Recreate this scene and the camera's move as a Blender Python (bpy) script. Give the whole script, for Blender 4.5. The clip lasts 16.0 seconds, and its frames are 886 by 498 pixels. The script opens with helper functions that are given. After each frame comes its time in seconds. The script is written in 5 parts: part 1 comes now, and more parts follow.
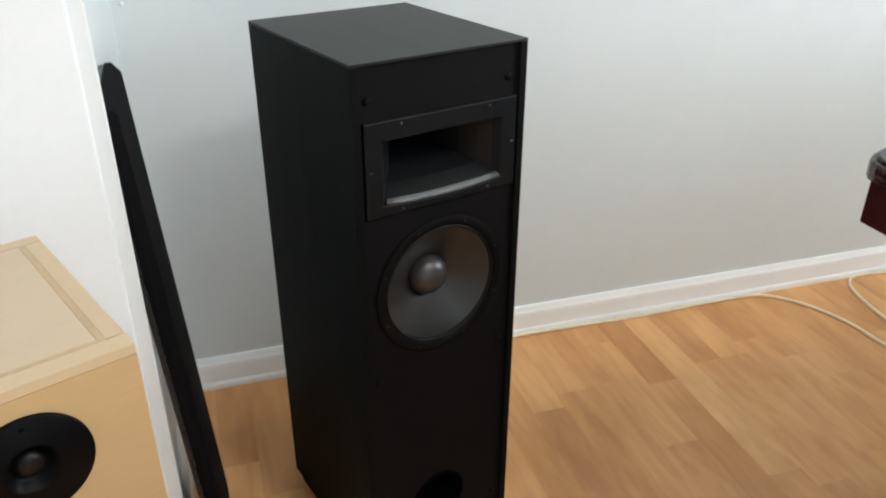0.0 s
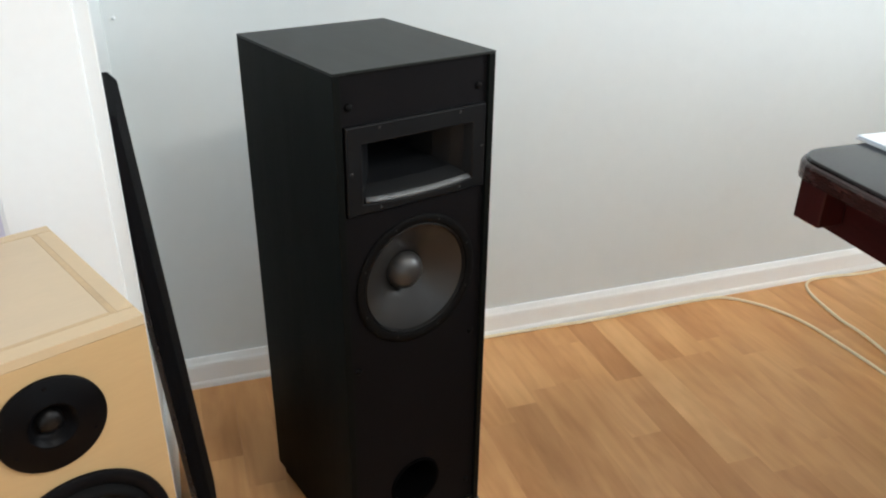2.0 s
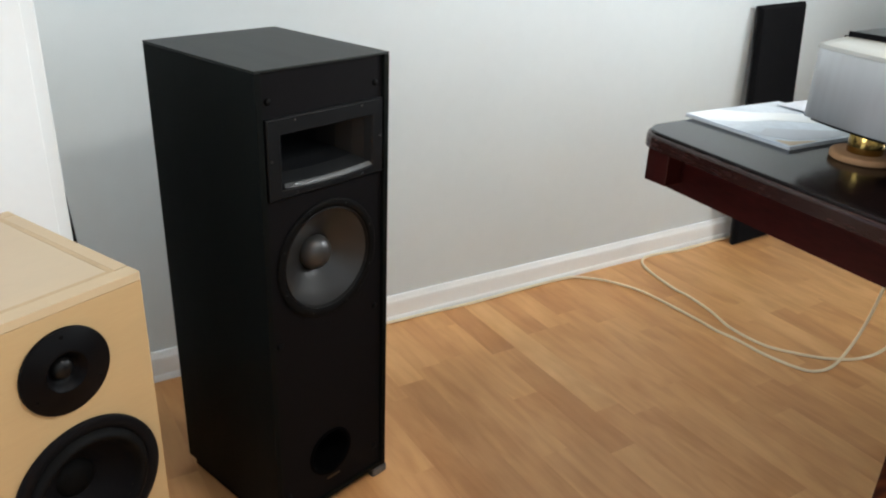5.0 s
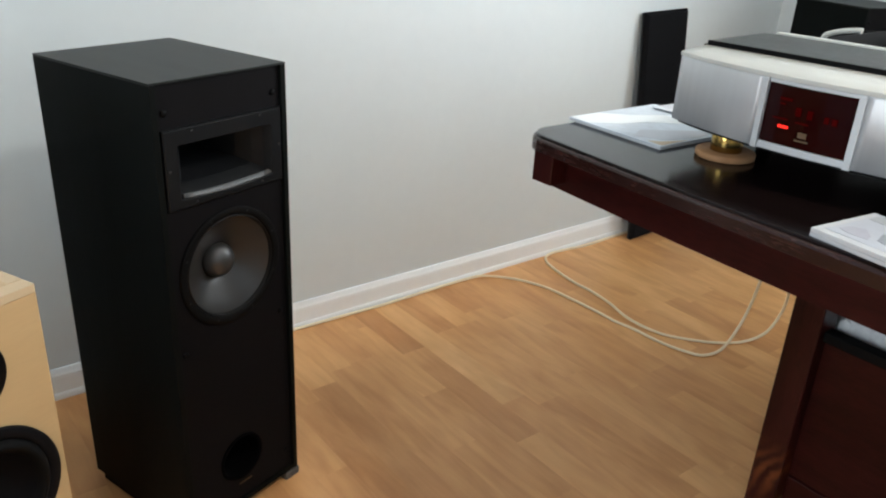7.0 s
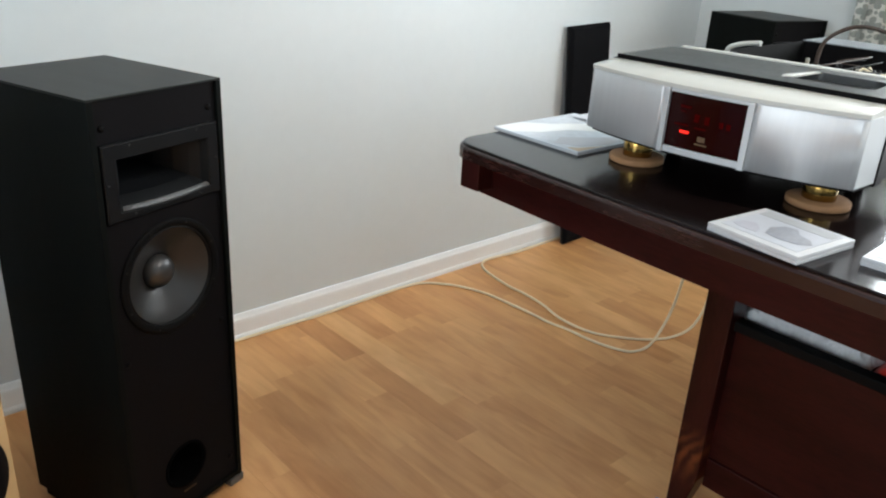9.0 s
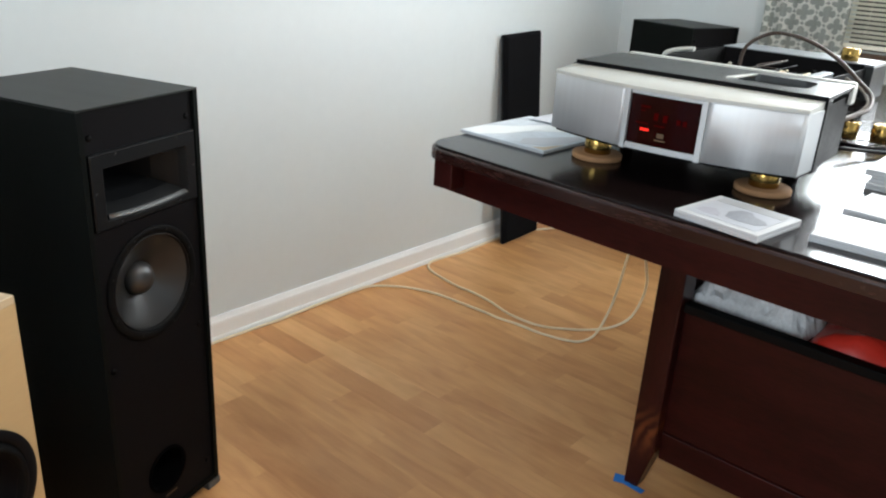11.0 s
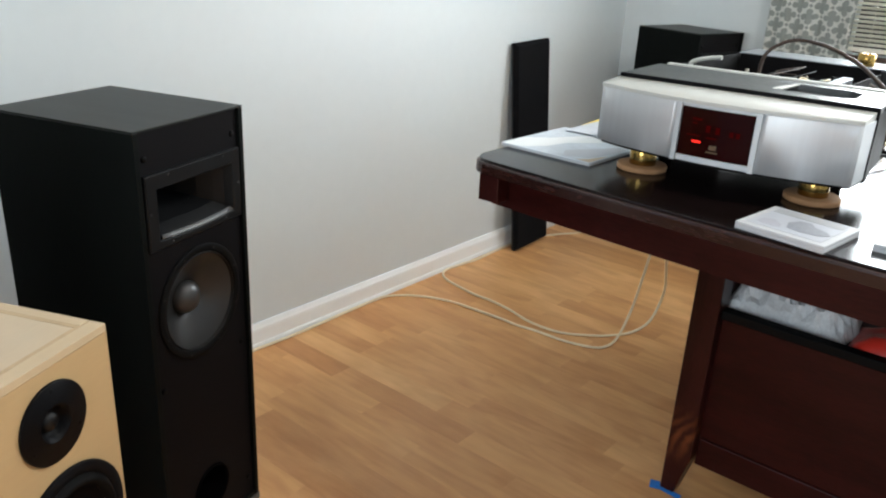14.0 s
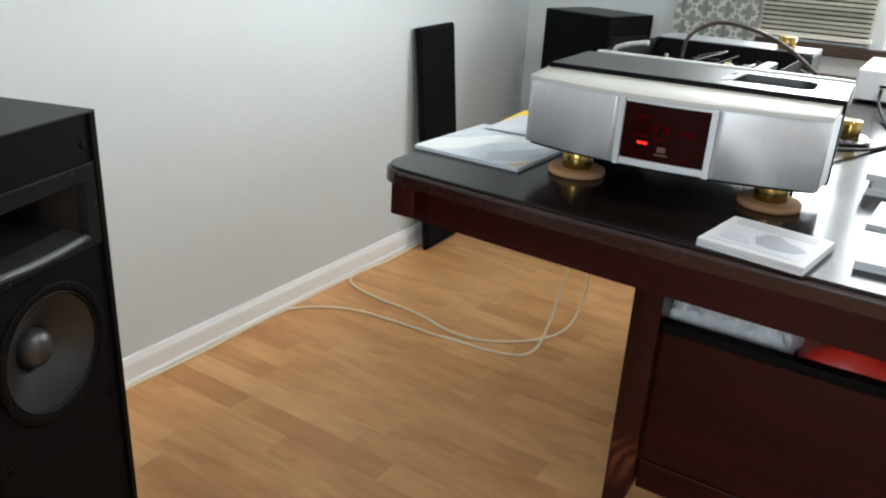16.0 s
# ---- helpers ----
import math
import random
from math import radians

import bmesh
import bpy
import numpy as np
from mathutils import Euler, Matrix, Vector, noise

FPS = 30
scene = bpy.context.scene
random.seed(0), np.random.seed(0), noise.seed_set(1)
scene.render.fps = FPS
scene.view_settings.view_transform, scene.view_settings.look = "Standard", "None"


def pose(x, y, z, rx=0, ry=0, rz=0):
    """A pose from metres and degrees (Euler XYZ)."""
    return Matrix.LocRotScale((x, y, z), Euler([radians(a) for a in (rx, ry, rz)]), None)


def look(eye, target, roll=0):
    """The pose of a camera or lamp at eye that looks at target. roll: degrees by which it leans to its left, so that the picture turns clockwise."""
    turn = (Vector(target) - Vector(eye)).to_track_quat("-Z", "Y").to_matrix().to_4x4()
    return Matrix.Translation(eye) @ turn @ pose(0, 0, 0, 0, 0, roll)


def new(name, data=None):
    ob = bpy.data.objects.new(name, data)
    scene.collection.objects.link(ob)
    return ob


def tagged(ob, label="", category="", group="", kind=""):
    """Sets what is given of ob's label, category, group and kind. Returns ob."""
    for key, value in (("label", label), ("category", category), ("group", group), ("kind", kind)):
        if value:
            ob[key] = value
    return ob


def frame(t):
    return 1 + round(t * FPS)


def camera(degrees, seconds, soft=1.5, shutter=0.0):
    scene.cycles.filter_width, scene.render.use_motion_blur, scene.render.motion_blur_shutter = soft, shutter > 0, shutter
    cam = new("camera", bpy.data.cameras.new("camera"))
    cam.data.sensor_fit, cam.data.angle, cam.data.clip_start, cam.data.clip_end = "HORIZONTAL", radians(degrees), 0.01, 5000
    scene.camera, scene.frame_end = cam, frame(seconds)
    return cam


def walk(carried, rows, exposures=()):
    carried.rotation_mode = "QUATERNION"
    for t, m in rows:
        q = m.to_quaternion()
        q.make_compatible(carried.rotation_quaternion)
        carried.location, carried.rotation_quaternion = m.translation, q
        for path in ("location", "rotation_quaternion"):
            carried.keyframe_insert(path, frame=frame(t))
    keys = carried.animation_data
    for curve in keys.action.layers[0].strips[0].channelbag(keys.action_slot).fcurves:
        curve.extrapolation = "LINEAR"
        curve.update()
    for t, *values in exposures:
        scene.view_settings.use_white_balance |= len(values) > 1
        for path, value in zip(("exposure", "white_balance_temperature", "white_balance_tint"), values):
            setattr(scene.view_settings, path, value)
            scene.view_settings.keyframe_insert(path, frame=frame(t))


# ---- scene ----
cam = camera(58.8, 16.0, soft=2.1)
PATH = [
    (0, (0.041, 0.032, 1.075), (0.574, 1.726, 0.156), 0.2),
    (0.5, (0.045, 0.004, 1.087), (0.577, 1.699, 0.168), 0.2),
    (1, (0.044, -0.021, 1.087), (0.591, 1.682, 0.191), 0.4),
    (1.5, (0.043, -0.042, 1.081), (0.603, 1.665, 0.202), 0.7),
    (2, (0.019, -0.052, 1.087), (0.61, 1.643, 0.205), 0.8),
    (2.5, (-0.02, -0.067, 1.086), (0.595, 1.622, 0.21), 0.8),
    (3, (-0.075, -0.091, 1.084), (0.634, 1.57, 0.223), 1.4),
    (3.5, (-0.103, -0.115, 1.082), (0.696, 1.515, 0.243), 1.8),
    (6, (-0.151, -0.177, 1.091), (0.902, 1.312, 0.271), 2.7),
    (6.5, (-0.15, -0.189, 1.096), (0.95, 1.27, 0.283), 2.8),
    (7, (-0.146, -0.214, 1.103), (0.998, 1.216, 0.299), 3.1),
    (7.5, (-0.135, -0.24, 1.107), (1.031, 1.176, 0.309), 3.1),
    (8, (-0.128, -0.261, 1.111), (1.057, 1.139, 0.314), 3.1),
    (8.5, (-0.142, -0.27, 1.118), (1.066, 1.115, 0.329), 3.2),
    (9, (-0.176, -0.274, 1.117), (1.087, 1.074, 0.349), 3.3),
    (9.5, (-0.217, -0.269, 1.118), (1.111, 1.021, 0.36), 3.4),
    (10, (-0.254, -0.265, 1.119), (1.113, 0.988, 0.371), 3.6),
    (12.5, (-0.347, -0.239, 1.127), (1.094, 0.938, 0.394), 3.2),
    (13, (-0.361, -0.225, 1.13), (1.082, 0.952, 0.4), 3.2),
    (13.5, (-0.374, -0.2, 1.132), (1.075, 0.971, 0.402), 3.2),
    (14, (-0.379, -0.171, 1.134), (1.066, 1.005, 0.408), 3.0),
    (14.5, (-0.361, -0.145, 1.136), (1.085, 1.027, 0.404), 3.1),
    (15, (-0.316, -0.105, 1.137), (1.126, 1.061, 0.389), 3.0),
    (15.5, (-0.261, -0.062, 1.127), (1.224, 1.05, 0.378), 3.1),
    (16, (-0.218, -0.03, 1.113), (1.361, 0.942, 0.364), 3.4),
]
walk(cam, [(t, look(eye, target, roll)) for t, eye, target, roll in PATH], exposures=((0, 0.07), (3.5, 0.03), (6, -0.10), (8, -0.13), (14.5, -0.15), (16, -0.20)))

# ---- world and lights ----
world = bpy.data.worlds.new("daylight")
scene.world = world
world.use_nodes = True
wn = world.node_tree.nodes
sky = wn.new("ShaderNodeTexSky")
sky.sky_type, sky.sun_disc = "NISHITA", False
sky.sun_elevation, sky.sun_rotation = radians(38), radians(115)
wn["Background"].inputs["Strength"].default_value = 0.1
world.node_tree.links.new(sky.outputs["Color"], wn["Background"].inputs["Color"])


def area_lamp(name, m, sx, sy, watts, colour):
    data = bpy.data.lights.new(name, "AREA")
    data.shape, data.size, data.size_y, data.energy, data.color = "RECTANGLE", sx, sy, watts, colour
    ob = new(name, data)
    ob.matrix_world = m
    return ob


LAMP_X, LAMP_Y = 0.97, -0.58
# daylight standing in the window openings, and an assumed ceiling light over the room
area_lamp("window_light_east", pose(3.00, -0.46, 1.48, 0, 90, 0), 1.15, 1.20, 54, (0.92, 0.97, 1.0))
area_lamp("window_light_narrow", pose(2.935, 0.4175, 1.62, 0, 90, 0), 0.92, 0.34, 40, (0.88, 0.95, 1.0))
# south and hall lights are fill, set in unseen windows added for them
area_lamp("window_light_south", pose(1.55, -2.37, 1.45, 90, 0, 0), 1.5, 1.2, 9, (0.82, 0.93, 1.0))
area_lamp("window_light_hall", pose(-2.67, -0.20, 1.45, 0, -90, 0), 1.2, 1.5, 56, (0.84, 0.94, 1.0))
# unseen ceiling source, added to brighten the room and throw the tower's shadow
area_lamp("ceiling_lamp_light", pose(LAMP_X, LAMP_Y, 2.36), 0.30, 0.30, 27, (1.0, 0.96, 0.90))


# ---- materials ----
def material(name, colour, rough=0.5, metal=0.0, spread=0.08, scale=8.0, bump=0.0, bump_scale=200.0, coat=0.0, stretch=(1, 1, 1), spec=0.5, rough_spread=0.06):
    """A principled material with two scales of variation in colour and roughness, and a fine relief."""
    m = bpy.data.materials.new(name)
    m.use_nodes = True
    nt = m.node_tree
    n, l = nt.nodes, nt.links
    p = n["Principled BSDF"]
    p.inputs["Metallic"].default_value = metal
    p.inputs["Coat Weight"].default_value = coat
    p.inputs["Coat Roughness"].default_value = 0.06
    p.inputs["Specular IOR Level"].default_value = spec
    tc = n.new("ShaderNodeTexCoord")
    mp = n.new("ShaderNodeMapping")
    mp.inputs["Scale"].default_value = stretch
    l.new(tc.outputs["Object"], mp.inputs["Vector"])
    big = n.new("ShaderNodeTexNoise")
    big.inputs["Scale"].default_value, big.inputs["Detail"].default_value = scale, 3.0
    fine = n.new("ShaderNodeTexNoise")
    fine.inputs["Scale"].default_value, fine.inputs["Detail"].default_value = scale * 14, 4.0
    for t in (big, fine):
        l.new(mp.outputs["Vector"], t.inputs["Vector"])
    mix = n.new("ShaderNodeMix")
    mix.data_type = "FLOAT"
    mix.inputs[0].default_value = 0.4
    l.new(big.outputs["Fac"], mix.inputs[2])
    l.new(fine.outputs["Fac"], mix.inputs[3])
    ramp = n.new("ShaderNodeValToRGB")
    lo, hi = [[min(1, c * k) for c in colour] + [1] for k in (1 - spread, 1 + spread)]
    ramp.color_ramp.elements[0].position, ramp.color_ramp.elements[0].color = 0.3, lo
    ramp.color_ramp.elements[1].position, ramp.color_ramp.elements[1].color = 0.7, hi
    l.new(mix.outputs[0], ramp.inputs["Fac"])
    l.new(ramp.outputs["Color"], p.inputs["Base Color"])
    mr = n.new("ShaderNodeMapRange")
    mr.inputs["From Min"].default_value, mr.inputs["From Max"].default_value = 0.3, 0.7
    mr.inputs["To Min"].default_value, mr.inputs["To Max"].default_value = max(0.02, rough - rough_spread), min(1, rough + rough_spread)
    l.new(mix.outputs[0], mr.inputs["Value"])
    l.new(mr.outputs["Result"], p.inputs["Roughness"])
    if bump:
        bn = n.new("ShaderNodeTexNoise")
        bn.inputs["Scale"].default_value, bn.inputs["Detail"].default_value = bump_scale, 3.0
        l.new(mp.outputs["Vector"], bn.inputs["Vector"])
        b = n.new("ShaderNodeBump")
        b.inputs["Strength"].default_value, b.inputs["Distance"].default_value = bump, 0.002
        l.new(bn.outputs["Fac"], b.inputs["Height"])
        l.new(b.outputs["Normal"], p.inputs["Normal"])
    return m


def glow(name, colour, strength):
    m = bpy.data.materials.new(name)
    m.use_nodes = True
    p = m.node_tree.nodes["Principled BSDF"]
    p.inputs["Base Color"].default_value = (*colour, 1)
    p.inputs["Emission Color"].default_value = (*colour, 1)
    p.inputs["Emission Strength"].default_value = strength
    p.inputs["Specular IOR Level"].default_value = 0.0
    return m


def glass(name, tint=(1, 1, 1), rough=0.02):
    m = bpy.data.materials.new(name)
    m.use_nodes = True
    p = m.node_tree.nodes["Principled BSDF"]
    p.inputs["Base Color"].default_value = (*tint, 1)
    p.inputs["Transmission Weight"].default_value = 1.0
    p.inputs["Roughness"].default_value = rough
    p.inputs["IOR"].default_value = 1.45
    return m


def floor_wood(name, island):
    """Laminate strips: each strip its own tone (the object's colour, or its island), with soft grain running along y."""
    m = bpy.data.materials.new(name)
    m.use_nodes = True
    nt = m.node_tree
    n, l = nt.nodes, nt.links
    p = n["Principled BSDF"]
    geo = n.new("ShaderNodeNewGeometry")
    if island:
        rnd = tone_of = geo.outputs["Random Per Island"]
    else:
        info = n.new("ShaderNodeObjectInfo")
        rnd = info.outputs["Random"]
        split = n.new("ShaderNodeSeparateColor")
        l.new(info.outputs["Color"], split.inputs[0])
        tone_of = split.outputs[0]
    shift = n.new("ShaderNodeMath")
    shift.operation = "MULTIPLY"
    shift.inputs[1].default_value = 37.0
    l.new(rnd, shift.inputs[0])
    off = n.new("ShaderNodeCombineXYZ")
    l.new(shift.outputs[0], off.inputs["X"])
    l.new(shift.outputs[0], off.inputs["Y"])
    add = n.new("ShaderNodeVectorMath")
    add.operation = "ADD"
    l.new(geo.outputs["Position"], add.inputs[0])
    l.new(off.outputs[0], add.inputs[1])

    def noise_at(stretch, scale, detail, bend, vector):
        mp = n.new("ShaderNodeMapping")
        mp.inputs["Scale"].default_value = stretch
        l.new(vector, mp.inputs["Vector"])
        t = n.new("ShaderNodeTexNoise")
        t.inputs["Scale"].default_value, t.inputs["Detail"].default_value, t.inputs["Distortion"].default_value = scale, detail, bend
        l.new(mp.outputs[0], t.inputs["Vector"])
        return t.outputs["Fac"]

    grain = noise_at((1.0, 0.10, 1.0), 60, 4, 0.6, add.outputs[0])
    broad = noise_at((1.0, 0.16, 1.0), 17, 3, 1.6, add.outputs[0])
    cloud = noise_at((1.0, 0.55, 1.0), 5.5, 3, 0.8, add.outputs[0])
    tone = n.new("ShaderNodeValToRGB")
    e = tone.color_ramp.elements
    e[0].position, e[0].color = 0.0, (0.512, 0.244, 0.096, 1)
    e[1].position, e[1].color = 1.0, (0.820, 0.495, 0.230, 1)
    for pos, c in ((0.3, (0.638, 0.326, 0.131, 1)), (0.6, (0.710, 0.383, 0.159, 1)), (0.85, (0.759, 0.431, 0.188, 1))):
        k = e.new(pos)
        k.color = c
    l.new(tone_of, tone.inputs["Fac"])

    def darken(base, fac, lo, hi, colour, amount):
        r = n.new("ShaderNodeValToRGB")
        r.color_ramp.elements[0].position, r.color_ramp.elements[0].color = lo, (*colour, 1)
        r.color_ramp.elements[1].position, r.color_ramp.elements[1].color = hi, (1.03, 1.03, 1.03, 1)
        l.new(fac, r.inputs["Fac"])
        q = n.new("ShaderNodeMix")
        q.data_type, q.blend_type = "RGBA", "MULTIPLY"
        q.inputs[0].default_value = amount
        l.new(base, q.inputs[6])
        l.new(r.outputs["Color"], q.inputs[7])
        return q.outputs[2]

    c = darken(tone.outputs["Color"], broad, 0.30, 0.62, (0.78, 0.67, 0.56), 0.6)
    c = darken(c, cloud, 0.30, 0.58, (0.84, 0.76, 0.68), 0.8)
    c = darken(c, grain, 0.30, 0.55, (0.86, 0.79, 0.73), 0.3)
    l.new(c, p.inputs["Base Color"])
    rr = n.new("ShaderNodeMapRange")
    rr.inputs["To Min"].default_value, rr.inputs["To Max"].default_value = 0.36, 0.52
    l.new(broad, rr.inputs["Value"])
    l.new(rr.outputs["Result"], p.inputs["Roughness"])
    b = n.new("ShaderNodeBump")
    b.inputs["Strength"].default_value, b.inputs["Distance"].default_value = 0.10, 0.001
    l.new(grain, b.inputs["Height"])
    l.new(b.outputs["Normal"], p.inputs["Normal"])
    p.inputs["Specular IOR Level"].default_value = 0.4
    return m


def figured_leg(name):
    """Dark mahogany with a lighter brown swirl of figured grain near each foot."""
    m = material(name, (0.0255, 0.0042, 0.0036), 0.34, spread=0.6, scale=3.0, bump=0.03, bump_scale=70, stretch=(6, 6, 1), coat=0.06, spec=0.18)
    n, l = m.node_tree.nodes, m.node_tree.links
    p = n["Principled BSDF"]
    under = p.inputs["Base Color"].links[0].from_socket
    tc = n.new("ShaderNodeTexCoord")
    sep = n.new("ShaderNodeSeparateXYZ")
    l.new(tc.outputs["Object"], sep.inputs[0])
    high = n.new("ShaderNodeMapRange")
    for k, v in (("From Min", 0.075), ("From Max", 0.150), ("To Min", 0.0), ("To Max", 1.0)):
        high.inputs[k].default_value = v
    low = n.new("ShaderNodeMapRange")
    for k, v in (("From Min", 0.150), ("From Max", 0.225), ("To Min", 1.0), ("To Max", 0.0)):
        low.inputs[k].default_value = v
    l.new(sep.outputs["Z"], high.inputs["Value"])
    l.new(sep.outputs["Z"], low.inputs["Value"])
    wave = n.new("ShaderNodeTexWave")
    wave.wave_type = "RINGS"
    wave.inputs["Scale"].default_value, wave.inputs["Distortion"].default_value, wave.inputs["Detail"].default_value = 14.0, 7.0, 3.0
    l.new(tc.outputs["Object"], wave.inputs["Vector"])
    area = n.new("ShaderNodeMath")
    area.operation = "MULTIPLY"
    l.new(high.outputs["Result"], area.inputs[0])
    l.new(low.outputs["Result"], area.inputs[1])
    much = n.new("ShaderNodeMath")
    much.operation = "MULTIPLY"
    l.new(area.outputs[0], much.inputs[0])
    l.new(wave.outputs["Fac"], much.inputs[1])
    mix = n.new("ShaderNodeMix")
    mix.data_type = "RGBA"
    l.new(much.outputs[0], mix.inputs[0])
    l.new(under, mix.inputs[6])
    mix.inputs[7].default_value = (0.135, 0.040, 0.013, 1)
    l.new(mix.outputs[2], p.inputs["Base Color"])
    return m


def curtain_cloth(name):
    """Grey cloth with a white interlaced trellis."""
    m = bpy.data.materials.new(name)
    m.use_nodes = True
    n, l = m.node_tree.nodes, m.node_tree.links
    p = n["Principled BSDF"]
    tc = n.new("ShaderNodeTexCoord")
    mp = n.new("ShaderNodeMapping")
    l.new(tc.outputs["Object"], mp.inputs["Vector"])
    mp.inputs["Scale"].default_value = (1, 80, 80)
    sep = n.new("ShaderNodeSeparateXYZ")
    l.new(mp.outputs[0], sep.inputs[0])

    def math_node(op, a, b=None):
        q = n.new("ShaderNodeMath")
        q.operation = op
        for k, v in enumerate((a, b)):
            if isinstance(v, (int, float)):
                q.inputs[k].default_value = v
            elif v is not None:
                l.new(v, q.inputs[k])
        return q.outputs[0]

    wob = n.new("ShaderNodeTexNoise")
    wob.inputs["Scale"].default_value, wob.inputs["Detail"].default_value = 22.0, 1.0
    l.new(tc.outputs["Object"], wob.inputs["Vector"])
    push = math_node("MULTIPLY", math_node("SUBTRACT", wob.outputs["Fac"], 0.5), 1.5)
    vy, vz = math_node("ADD", sep.outputs["Y"], push), math_node("SUBTRACT", sep.outputs["Z"], push)

    def fold(v):
        return math_node("ABSOLUTE", math_node("SUBTRACT", math_node("FRACT", math_node("DIVIDE", v, math.tau)), 0.5))

    def near(a, b, at, r):
        da, db = math_node("SUBTRACT", a, at), math_node("SUBTRACT", b, at)
        d2 = math_node("ADD", math_node("MULTIPLY", da, da), math_node("MULTIPLY", db, db))
        return math_node("LESS_THAN", d2, r * r)

    fp, fq = fold(math_node("ADD", vy, vz)), fold(math_node("SUBTRACT", vy, vz))
    heart = math_node("LESS_THAN", math_node("MAXIMUM", fp, fq), 0.25)
    square = math_node("GREATER_THAN", math_node("MINIMUM", fp, fq), 0.405)
    band = math_node("MAXIMUM", math_node("MAXIMUM", near(fp, fq, 0.22, 0.20), heart), square)
    r = n.new("ShaderNodeValToRGB")
    r.color_ramp.interpolation = "CONSTANT"
    r.color_ramp.elements[0].color = (0.86, 0.87, 0.83, 1)
    r.color_ramp.elements[1].position, r.color_ramp.elements[1].color = 0.5, (0.43, 0.465, 0.44, 1)
    l.new(band, r.inputs["Fac"])
    l.new(r.outputs["Color"], p.inputs["Base Color"])
    p.inputs["Roughness"].default_value = 0.9
    return m


